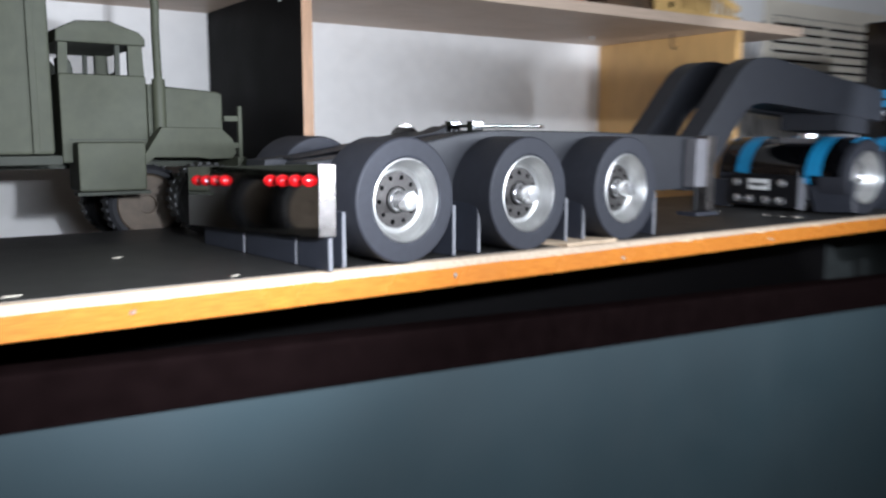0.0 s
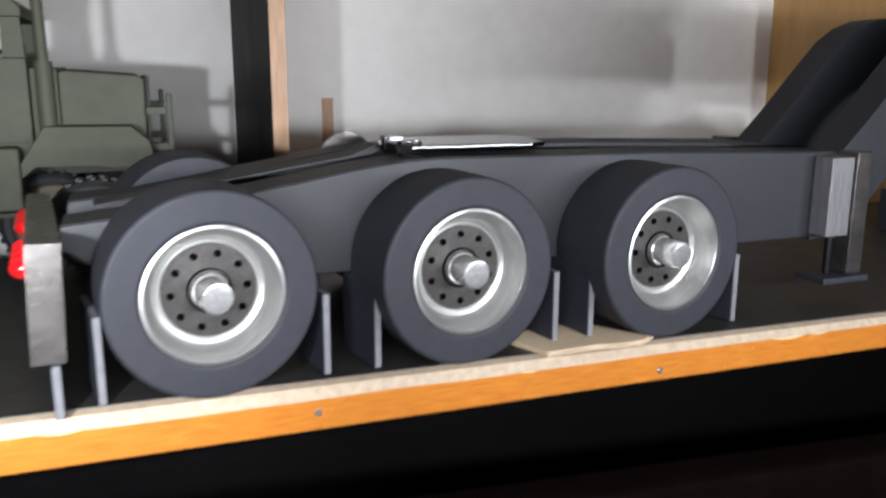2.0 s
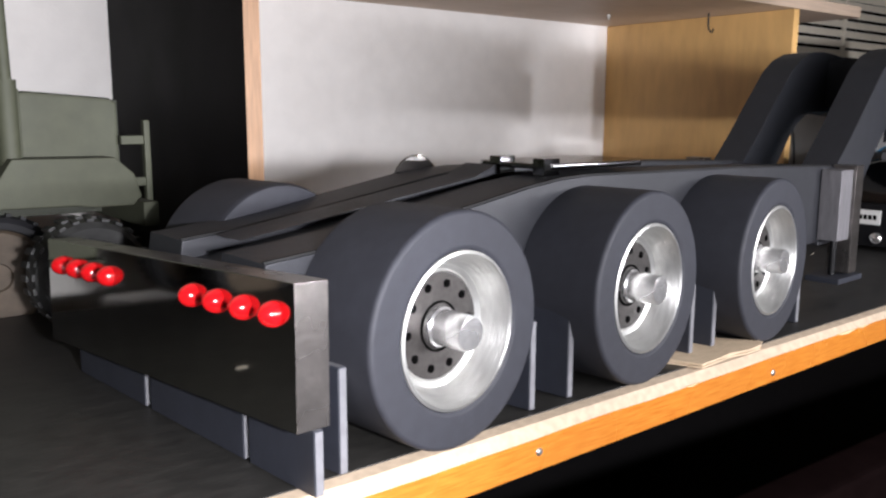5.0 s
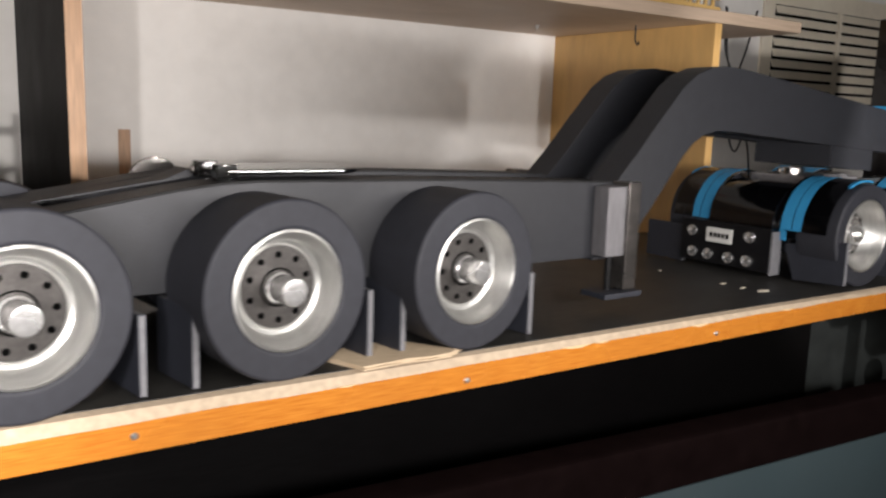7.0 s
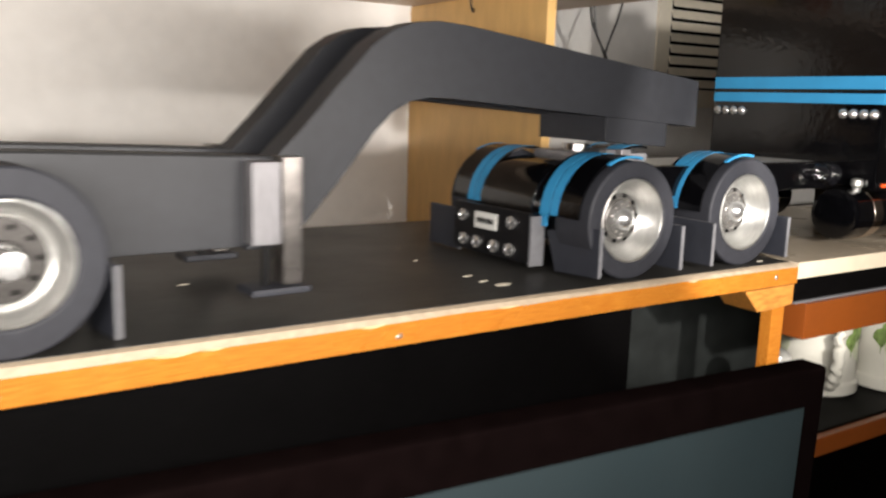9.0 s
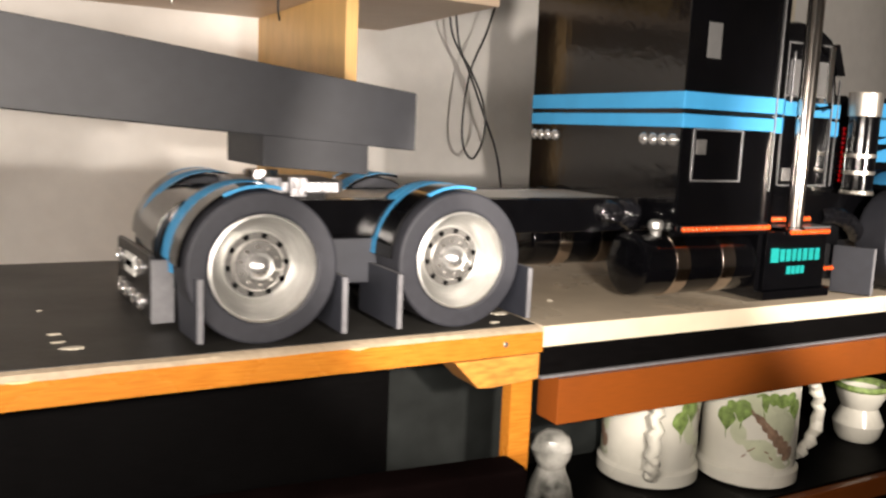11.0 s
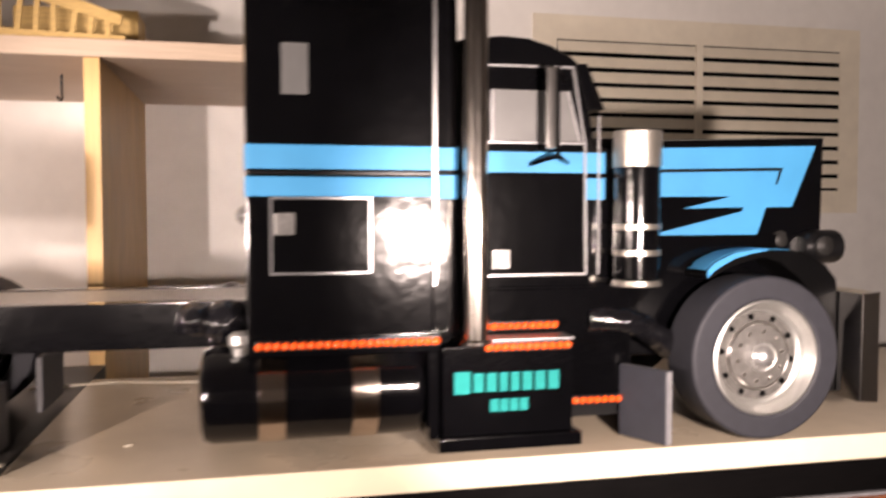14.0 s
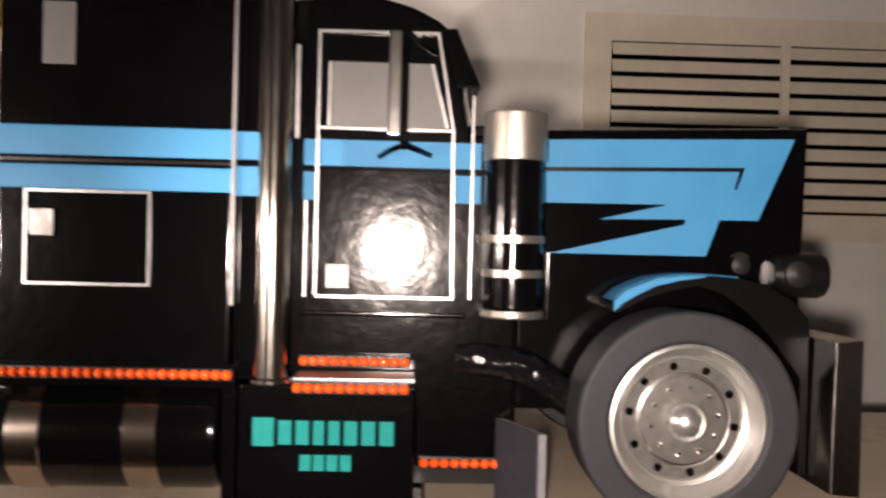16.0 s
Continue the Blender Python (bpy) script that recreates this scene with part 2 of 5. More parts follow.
# ---- mesh helpers ----
def box(bm, x0, x1, y0, y1, z0, z1, bev=0.0):
    r = bmesh.ops.create_cube(bm, size=1, matrix=Matrix.Translation(((x0 + x1) / 2, (y0 + y1) / 2, (z0 + z1) / 2))
                              @ Matrix.Diagonal((x1 - x0, y1 - y0, z1 - z0, 1)))
    if bev:
        es = list({e for v in r["verts"] for e in v.link_edges})
        bmesh.ops.bevel(bm, geom=es, offset=bev, segments=2, affect="EDGES", profile=0.5)
    return bm


def prism(bm, pts, a0, a1, axis="y", bev=0.0):
    """A polygon (x, z) pulled from a0 to a1 along y, or (y, z) along x, or (x, y) along z."""
    def at(p, a):
        return {"y": (p[0], a, p[1]), "x": (a, p[0], p[1]), "z": (p[0], p[1], a)}[axis]
    lo = [bm.verts.new(at(p, a0)) for p in pts]
    hi = [bm.verts.new(at(p, a1)) for p in pts]
    fs = [bm.faces.new(lo), bm.faces.new(list(reversed(hi)))]
    k = len(pts)
    for i in range(k):
        fs.append(bm.faces.new((lo[i], hi[i], hi[(i + 1) % k], lo[(i + 1) % k])))
    bmesh.ops.recalc_face_normals(bm, faces=fs)
    if bev:
        es = list({e for f in fs[:2] for e in f.edges})
        bmesh.ops.bevel(bm, geom=es, offset=bev, segments=2, affect="EDGES", profile=0.5)
    return bm


def lathe(bm, prof, centre=(0, 0, 0), axis="y", seg=48, a0=0.0, a1=2 * math.pi):
    """Turns a profile of (radius, height along the axis) round the axis."""
    full = abs(a1 - a0 - 2 * math.pi) < 1e-6
    rings = []
    c = Vector(centre)
    n = seg if full else seg + 1
    for r, h in prof:
        ring = []
        for i in range(n):
            a = a0 + (a1 - a0) * i / seg
            u, w = r * math.cos(a), r * math.sin(a)
            v = {"y": (u, h, w), "x": (h, u, w), "z": (u, w, h)}[axis]
            ring.append(bm.verts.new(c + Vector(v)))
        rings.append(ring)
    fs = []
    for p, q in zip(rings, rings[1:]):
        for i in range(seg):
            j = (i + 1) % n
            fs.append(bm.faces.new((p[i], p[j], q[j], q[i])))
    bmesh.ops.remove_doubles(bm, verts=[v for ring in rings for v in ring], dist=1e-6)
    fs = [f for f in fs if f.is_valid]
    bmesh.ops.recalc_face_normals(bm, faces=fs)
    return bm


def tube(bm, pts, r, seg=10, cap=True):
    pts = [Vector(p) for p in pts]
    rings = []
    side = None
    for i, p in enumerate(pts):
        d = (pts[min(i + 1, len(pts) - 1)] - pts[max(i - 1, 0)]).normalized()
        if side is None:
            side = d.orthogonal().normalized()
        side = (side - d * side.dot(d)).normalized()
        up = d.cross(side)
        rings.append([bm.verts.new(p + (side * math.cos(a) + up * math.sin(a)) * r)
                      for a in (2 * math.pi * k / seg for k in range(seg))])
    for p, q in zip(rings, rings[1:]):
        for i in range(seg):
            bm.faces.new((p[i], p[(i + 1) % seg], q[(i + 1) % seg], q[i]))
    if cap:
        bm.faces.new(list(reversed(rings[0])))
        bm.faces.new(rings[-1])
    bmesh.ops.recalc_face_normals(bm, faces=bm.faces[:])
    return bm


def curve_pts(ctrl, n=8):
    """A smooth line through the given points."""
    c = [Vector(p) for p in ctrl]
    c = [c[0] * 2 - c[1]] + c + [c[-1] * 2 - c[-2]]
    out = []
    for i in range(1, len(c) - 2):
        for k in range(n):
            t = k / n
            out.append(0.5 * ((2 * c[i]) + (c[i + 1] - c[i - 1]) * t + (2 * c[i - 1] - 5 * c[i] + 4 * c[i + 1] - c[i + 2]) * t * t
                              + (3 * c[i] - c[i - 1] - 3 * c[i + 1] + c[i + 2]) * t ** 3))
    out.append(c[-2])
    return out


def mesh_of(name, bm, mats, smooth=27):
    """A mesh whose rounded edges run smoothly into flat faces that stay flat."""
    me = bpy.data.meshes.new(name)
    normals = []
    if smooth:
        bm.normal_update()
        limit = math.cos(radians(smooth))
        area = {f: f.calc_area() for f in bm.faces}
        for f in bm.faces:
            f.smooth = True
            for lp in f.loops:
                n = Vector((0, 0, 0))
                for g in lp.vert.link_faces:
                    if g.normal.dot(f.normal) >= limit:
                        n += g.normal * area[g]
                normals.append(n.normalized() if n.length > 0 else f.normal.copy())
    bm.to_mesh(me)
    bm.free()
    if normals:
        me.normals_split_custom_set(normals)
    for m in mats if isinstance(mats, (list, tuple)) else [mats]:
        me.materials.append(m)
    return me


def part(name, bm, material, parent=None, label="", at=None):
    """One mesh object under a thing or a part. bm: a bmesh, or a mesh to share. at: its own pose."""
    me = bm if isinstance(bm, bpy.types.Mesh) else mesh_of(name, bm, material)
    ob = new(name, me)
    if at is not None:
        ob.matrix_basis = at
    if parent is not None:
        ob.parent = parent
        if parent.type == "EMPTY":
            ob.matrix_parent_inverse = Matrix(parent["inverse"]) if "inverse" in parent else Matrix()
    if label:
        ob["label"] = label
    return ob


def thing(name, label, category, at=(0, 0, 0), local=None, group="", kind=""):
    """An Empty at the base of a thing. local: its pose, when its parts are given in its own space; otherwise in the world's."""
    ob = new(name)
    ob.empty_display_size = 0.02
    ob.matrix_basis = local if local is not None else Matrix.Translation(at)
    if local is None:
        ob["inverse"] = [list(r) for r in Matrix.Translation(at).inverted()]
    return tagged(ob, label, category, group, kind)


def single(name, bm, material, label, category, group="", kind=""):
    return tagged(part(name, bm, material), label, category, group, kind)


def B():
    return bmesh.new()


def plate_bm(x, y0, y1, z0, z1, thick, skew=0.0):
    """A plate that stands across the way; its narrow faces take the second material."""
    bm = B()
    prism(bm, [(x - thick / 2 + skew, y1), (x - thick / 2, y0), (x + thick / 2, y0), (x + thick / 2 + skew, y1)], z0, z1, "z")
    bm.normal_update()
    for f in bm.faces:
        if abs(f.normal.x) < 0.5:
            f.material_index = 1
    bmesh.ops.bevel(bm, geom=bm.edges[:], offset=0.0006, segments=1, affect="EDGES")
    return bm


# ---- the room ----
def wall_box(name, x0, x1, y0, y1, z0, z1, m, label):
    return single(name, box(B(), x0, x1, y0, y1, z0, z1), M[m], label, "wall", kind="structure")


WY = 0.897
wall_box("wall_north", -1.9, 4.8, WY, WY + 0.15, -0.76, 1.7, "wall", "white painted wall behind the shelves")
wall_box("wall_south", -1.9, 4.8, -5.0, -4.85, -0.76, 1.7, "wall", "plain white wall behind the viewer")
wall_box("wall_west", -2.05, -1.9, -4.85, WY, -0.76, 1.7, "wall", "plain white side wall")
wall_box("wall_east", 4.8, 4.95, -4.85, WY, -0.76, 1.7, "wall", "plain white side wall")
single("floor", box(B(), -2.05, 4.95, -5.0, WY + 0.15, -0.86, -0.76), M["floor"], "plain brown floor", "floor", kind="structure")
single("ceiling", box(B(), -2.05, 4.95, -5.0, WY + 0.15, 1.7, 1.8), M["ceiling"], "plain white ceiling", "ceiling", kind="structure")

# the ventilation grille in the wall
vent = thing("ventilation_grille", "ivory enamelled wall ventilation grille with two columns of slats", "vent grille", (3.2, WY, 0.2))
VX0, VX1, VZ0, VZ1 = 2.895, 3.50, 0.224, 0.502
bm = B()
for a in ((VX0 - 0.045, VX0, VZ0 - 0.045, VZ1 + 0.045), (VX1, VX1 + 0.045, VZ0 - 0.045, VZ1 + 0.045),
          (VX0, VX1, VZ0 - 0.045, VZ0), (VX0, VX1, VZ1, VZ1 + 0.045)):
    box(bm, a[0], a[1], WY - 0.006, WY - 0.0005, a[2], a[3])
part("frame", bm, M["vent"], vent)
# a black sheet paints the shade in the opening behind the slats
part("opening_shade", box(B(), VX0, VX1, WY - 0.003, WY - 0.0005, VZ0, VZ1), M["hole"], vent, "flat black sheet standing for the shade behind the slats")
VM = 3.185
part("mullion", box(B(), VM - 0.007, VM + 0.007, WY - 0.012, WY - 0.003, VZ0, VZ1, 0.001), M["vent"], vent)
rows = 10
for k in range(rows):
    z = VZ0 + (k + 0.5) * (VZ1 - VZ0) / rows
    for x0, x1 in ((VX0 + 0.001, VM - 0.0075), (VM + 0.0075, VX1 - 0.001)):
        bm = prism(B(), [(WY - 0.0125, z - 0.0080), (WY - 0.0108, z - 0.0092), (WY - 0.0042, z + 0.0106), (WY - 0.0062, z + 0.0112)], x0, x1, "x")
        part("slat", bm, M["vent"], vent)

# ---- the shelf unit on the wall ----
SY0 = 0.472
unit = thing("shelf_unit", "open shelf unit with beech laminate shelf and painted uprights", "shelf unit", (1.2, 0.68, -0.03))
bm = box(B(), -1.2, 2.395, SY0 - 0.004, WY - 0.001, 0.362, 0.383, 0.0012)
part("shelf", bm, M["shelf"], unit, "beech laminate shelf board")
bm = box(B(), 1.1012, 1.119, SY0 - 0.002, WY - 0.001, -0.205, 0.3615)
bm.normal_update()
for f in bm.faces:
    f.material_index = 1 if f.normal.y < -0.5 else (2 if f.normal.x > 0.5 else 0)
part("upright", mesh_of("upright", bm, [M["blackboard"], M["edge"], M["shelf"]]), None, unit, "upright with black painted side and bare beech edge")
part("upright", box(B(), 2.152, 2.170, SY0 - 0.002, WY - 0.001, -0.205, 0.3615, 0.0008), M["birch"], unit, "yellow birch upright")
part("batten", box(B(), -1.2, 0.62, 0.464, 0.640, -0.045, -0.0225, 0.0008), M["wall"], unit, "white painted batten")
part("batten", box(B(), 0.83, 0.94, 0.464, 0.640, -0.045, -0.0225, 0.0008), M["wall"], unit, "white painted batten")
part("base_board", box(B(), 1.1195, 2.1515, SY0, WY - 0.001, -0.205, -0.185), M["wall"], unit, "white base board")
for x, y in ((1.093, 0.53), (1.256, 0.86), (1.973, 0.74)):
    part("shelf_pin", lathe(B(), [(0, 0.361), (0.004, 0.361), (0.004, 0.356), (0.0022, 0.356), (0.0022, 0.338 if x < 1.1 else 0.352), (0, 0.338 if x < 1.1 else 0.352)], (x, y, 0), "z", 12),
         M["screw"], unit, "zinc shelf pin")
hook = single("screw_hook", tube(B(), curve_pts([(2.100, 0.609, 0.363), (2.100, 0.609, 0.340), (2.101, 0.606, 0.330), (2.099, 0.600, 0.327), (2.097, 0.596, 0.332)]), 0.0017, 8),
              M["cable"], "small dark screw hook under the shelf", "hook")
single("tape_scrap", box(B(), 1.243, 1.262, WY - 0.0012, WY - 0.0004, 0.075, 0.148), M["edge"], "brown strip of adhesive tape on the white wall", "tape")

# ---- the desk ----
desk = thing("desk", "long black board desk with an orange varnished wooden edge", "desk", (1.0, 0.2, -0.75))
part("desk_top", box(B(), -1.2, 2.1705, 0.0125, 0.4695, -0.022, 0.0, 0.0006), M["desk"], desk, "worn black board")
bm = B()
n = 90
xs = [-1.2 + 3.371 * k / n for k in range(n + 1)]
lz = {x: -0.0245 - 0.0065 * min(1, max(0, (1.9 - x) / 1.1)) for x in xs}
low = [bm.verts.new((x, 0.0 + 0.0004 * noise.noise((x * 9, 0, 0)), lz[x])) for x in xs]
top = [bm.verts.new((x, 0.0 + 0.0004 * noise.noise((x * 9, 3, 0)), -0.0045 - 0.0048 * min(1, max(0, (1.9 - x) / 0.9)) - 0.0012 * noise.noise((x * 14, 7, 0)))) for x in xs]
chip = [bm.verts.new((x, 0.0045 + 0.002 * noise.noise((x * 21, 5, 0)), -0.0016)) for x in xs]
back = [bm.verts.new((x, 0.0124, -0.0006)) for x in xs]
bot = [bm.verts.new((x, 0.0124, lz[x])) for x in xs]
for k in range(n):
    for a, b, mi in ((low, top, 0), (top, chip, 1), (chip, back, 1), (bot, low, 0)):
        f = bm.faces.new((a[k], a[k + 1], b[k + 1], b[k]))
        f.material_index = mi
for k in (0, n):
    bm.faces.new((low[k], top[k], chip[k], back[k], bot[k]))
bmesh.ops.recalc_face_normals(bm, faces=bm.faces[:])
part("edge_lath", mesh_of("edge_lath", bm, [M["lath"], M["raw"]]), None, desk, "orange varnished lath with bare upper edge")
for x, z in ((1.057, -0.018), (1.315, -0.0205), (1.62, -0.018), (2.13, -0.014), (0.72, -0.018)):
    part("screw", lathe(B(), [(0, -0.0012), (0.0016, -0.0012), (0.0026, -0.0002), (0.0026, 0.001)], (x, 0, z), "y", 14), M["screw"], desk, "zinc screw head")
for x, w, h in ((1.433, 0.017, 0.0022), (1.462, 0.010, 0.0014), (1.594, 0.013, 0.0022), (1.208, 0.008, 0.0012), (1.735, 0.011, 0.0016), (0.905, 0.012, 0.0014), (1.985, 0.009, 0.0018)):
    zt = -0.0045 - 0.0048 * min(1, max(0, (1.9 - x) / 0.9)) + 0.0004
    bm = prism(B(), [(x - w, zt), (x - 0.55 * w, zt - 0.7 * h), (x + 0.1 * w, zt - h), (x + 0.6 * w, zt - 0.5 * h), (x + w, zt)], -0.0007, 0.002)
    part("nick", bm, M["nick"], desk, "chipped spot of bare pale wood")
part("end_block", prism(B(), [(2.078, -0.0270), (2.1700, -0.0262), (2.1700, -0.0512), (2.120, -0.0545), (2.104, -0.0535)], 0.002, 0.05, "y", 0.0015), M["block"], desk, "wooden block under the end")
bm = box(B(), 2.1475, 2.1712, 0.013, 0.029, -0.75, -0.0555, 0.001)
part("leg_post", bm, M["lath"], desk, "pale pine post")
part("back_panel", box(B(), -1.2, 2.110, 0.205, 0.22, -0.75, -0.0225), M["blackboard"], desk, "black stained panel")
part("side_panel", box(B(), 2.1105, 2.5, 0.207, 0.222, -0.75, -0.0225), M["greyboard"], desk, "scuffed black panel")

side = thing("side_desk", "cream laminate desk with a black board and red-brown lath below", "desk", (2.8, 0.2, -0.75))
bm = box(B(), 2.1715, 4.2, 0.0005, 0.378, -0.020, 0.0)
bm.normal_update()
for f in bm.faces:
    f.material_index = 1 if f.normal.y < -0.5 else 0
part("desk_top", mesh_of("desk_top", bm, [M["cream"], M["creamedge"]]), None, side, "cream laminate board with pale front edge")
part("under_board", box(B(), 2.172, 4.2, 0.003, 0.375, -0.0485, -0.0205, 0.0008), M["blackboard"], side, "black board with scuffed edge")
part("grey_bead", box(B(), 2.172, 4.2, 0.001, 0.02, -0.0515, -0.049), M["flapedge"], side, "thin grey edge strip")
part("front_lath", box(B(), 2.190, 4.2, -0.004, 0.030, -0.0975, -0.052, 0.001), M["rust"], side, "red-brown varnished lath")
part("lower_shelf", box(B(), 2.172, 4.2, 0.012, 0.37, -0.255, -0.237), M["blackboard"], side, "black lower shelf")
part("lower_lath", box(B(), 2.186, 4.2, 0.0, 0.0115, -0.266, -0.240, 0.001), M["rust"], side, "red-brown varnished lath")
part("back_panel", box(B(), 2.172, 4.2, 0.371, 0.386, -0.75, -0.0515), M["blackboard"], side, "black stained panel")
part("end_panel", box(B(), 4.2, 4.22, 0.0, 0.386, -0.75, 0.0), M["blackboard"], side)
# it dips a little to its far end
J = Matrix.Translation((2.1715, 0, 0))
side.matrix_basis = J @ Matrix.Rotation(radians(0.12), 4, "Y") @ J.inverted() @ side.matrix_basis

# ---- the television in front of the desk ----
tv = thing("television", "large flat television with dark brown gloss frame, switched off", "television", (1.35, -0.07, -0.76))
TX0, TX1, TZ1, TZ0, TY = 0.42, 2.096, -0.088, -0.70, -0.098
bm = B()
box(bm, TX0, TX1, TY, TY + 0.035, TZ0, TZ1, 0.006)
part("housing", bm, M["tvbezel"], tv, "dark brown plastic housing")
part("screen", box(B(), TX0 + 0.038, TX1 - 0.038, TY - 0.0015, TY + 0.01, TZ0 + 0.05, TZ1 - 0.042), M["tvscreen"], tv, "matt blue-grey screen")
part("stand", box(B(), 1.05, 1.65, TY - 0.08, TY + 0.13, -0.7595, -0.745, 0.003), M["tvbezel"], tv)
part("neck", box(B(), 1.28, 1.42, TY + 0.005, TY + 0.03, -0.746, -0.695), M["tvbezel"], tv)
K = Matrix.Translation((TX1, 0, TZ1))
tv.matrix_basis = K @ Matrix.Rotation(radians(2.2), 4, "Y") @ K.inverted() @ tv.matrix_basis

# ---- wheels ----
CACHE = {}


def wheel(parent, x, y, z, R, W, rim, depth, style, far=False, toe=0):
    """A wheel whose outer face looks along -y. style: trailer (long hub), drive or steer (bolted hub)."""
    key = (R, W, rim, depth, style)
    if key not in CACHE:
        c = {}
        c["tyre"] = mesh_of("tyre", lathe(B(), [(rim, 0.004), (rim + 0.0006, 0.0012), (rim + 0.002, 0.0002), (rim + 0.0035, 0.0), (R - 0.0030, 0.0), (R - 0.0018, 0.0002), (R - 0.0006, 0.0010), (R - 0.0001, 0.0022),
                                                (R, 0.0035), (R, W - 0.006), (R - 0.002, W - 0.001), (R - 0.008, W), (rim, W), (rim, 0.004)], seg=72), M["tyre"], 40)
        d = depth
        hd = rim * {"steer": 0.78, "drive": 0.63, "trailer": 0.70}[style]
        c["rim"] = mesh_of("rim", lathe(B(), [(rim + 0.0002, 0.006), (rim + 0.0002, 0.0008), (rim - 0.0016, 0.0002), (rim - 0.0028, 0.0016), (rim - 0.0035, d * 0.25), (rim - 0.007, d * 0.55),
                                              (hd + 0.004, d * 0.92), (hd + 0.0012, d), (hd, d - 0.001), (hd - 0.001, d)], seg=72), M["alu"], 40)
        c["wheel"] = mesh_of("wheel", lathe(B(), [(0, d + 0.001), (hd + 0.002, d + 0.001), (hd + 0.002, d + 0.004), (0.012, d + 0.005), (0.012, W + 0.004), (0, W + 0.004)], seg=48), M["satinblack"], 35)
        if style == "trailer":
            c["hub_disc"] = mesh_of("hub_disc", lathe(B(), [(0, d - 0.0008), (hd - 0.0008, d - 0.0008), (hd - 0.0004, d + 0.0005)], seg=64), M["hubdark"], 35)
            # raised black ring, painting the shade of the recess round the hub
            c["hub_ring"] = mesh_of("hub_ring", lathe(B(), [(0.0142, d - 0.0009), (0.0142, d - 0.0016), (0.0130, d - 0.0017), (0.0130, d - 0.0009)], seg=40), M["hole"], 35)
            c["hub_cap"] = mesh_of("hub_cap", lathe(B(), [(0.0112, d - 0.001), (0.0112, d - 0.004), (0.0102, d - 0.0050), (0.0098, -0.0055), (0.0092, -0.0068), (0.0084, -0.0070), (0, -0.0070)], seg=40), M["cap"], 35)
        else:
            c["hub_disc"] = mesh_of("hub_disc", lathe(B(), [(0.012, d - 0.0045), (hd * 0.72, d - 0.004), (hd * 0.76, d - 0.003), (hd * 0.78, d - 0.0006), (hd - 0.0006, d - 0.0006), (hd - 0.0003, d + 0.001)], seg=64), M["hubsteel"], 35)
            c["hub_ring"] = mesh_of("hub_ring", lathe(B(), [(hd * 0.79, d - 0.0008), (hd * 0.79, d - 0.0030), (hd * 0.74, d - 0.0046), (hd * 0.72, d - 0.0041)], seg=56), M["chrome"], 35)
            c["hub_cap"] = mesh_of("hub_cap", lathe(B(), [(0.0125, d - 0.004), (0.012, d - 0.010), (0.0105, d - 0.012), (0.0095, d - 0.0135), (0.006, d - 0.0165), (0, d - 0.0175)], seg=40), M["cap"], 35)
            c["wheel_nut"] = mesh_of("wheel_nut", lathe(B(), [(0.0016, 0.0), (0.0016, -0.0016), (0.0009, -0.0022), (0, -0.0022)], seg=6), M["chrome"], 30)
        # raised black disc that paints the shade inside a bolt hole
        c["bolt_hole_shade"] = mesh_of("bolt_hole_shade", lathe(B(), [(0.0024, 0.0), (0.0024, -0.0006), (0.0014, -0.0007), (0, -0.0004)], seg=12), M["hole"], 30)
        CACHE[key] = c
    c = CACHE[key]
    hd = rim * {"steer": 0.78, "drive": 0.63, "trailer": 0.70}[style]
    w = part("wheel", c["wheel"], None, parent, "", pose(x, y, z, 0, (x * 977) % 36, toe + (180 if far else 0)))
    part("tyre", c["tyre"], None, w, "dark grey smooth tyre")
    part("rim", c["rim"], None, w, "bright turned aluminium rim")
    part("hub_disc", c["hub_disc"], None, w)
    part("hub_ring", c["hub_ring"], None, w)
    part("hub_cap", c["hub_cap"], None, w, "polished hub cap")
    for k in range(10):
        a = 2 * math.pi * k / 10
        r = hd * (0.78 if style == "trailer" else 0.89)
        part("bolt_hole_shade", c["bolt_hole_shade"], None, w, "", pose(r * math.cos(a), depth - 0.0009, r * math.sin(a)))
        if style != "trailer":
            r = hd * 0.56
            part("wheel_nut", c["wheel_nut"], None, w, "", pose(r * math.cos(a + 0.3), depth - 0.0042, r * math.sin(a + 0.3)))
    return w


# ---- the low-loader trailer ----
TM = pose(1.0, 0.001, 0, 0, 0, 2.0)
trailer = thing("model_trailer", "charcoal grey scale-model low-loader trailer with three axles and gooseneck", "model trailer", local=TM)
TWD = 0.262
RT = 0.0652
TOE = 6    # the axles sit a little askew
for k in range(3):
    xw = (-0.003, 0.166, 0.331)[k]
    wheel(trailer, xw, 0.0, RT, RT, 0.064, 0.0435, 0.018, "trailer", toe=TOE)
    wheel(trailer, xw, TWD, RT, RT, 0.064, 0.0435, 0.018, "trailer", True, TOE)
    part("axle", lathe(B(), [(0, 0.05), (0.006, 0.05), (0.006, TWD - 0.05), (0, TWD - 0.05)], (xw, 0, RT), "y", 16), M["satinblack"], trailer)


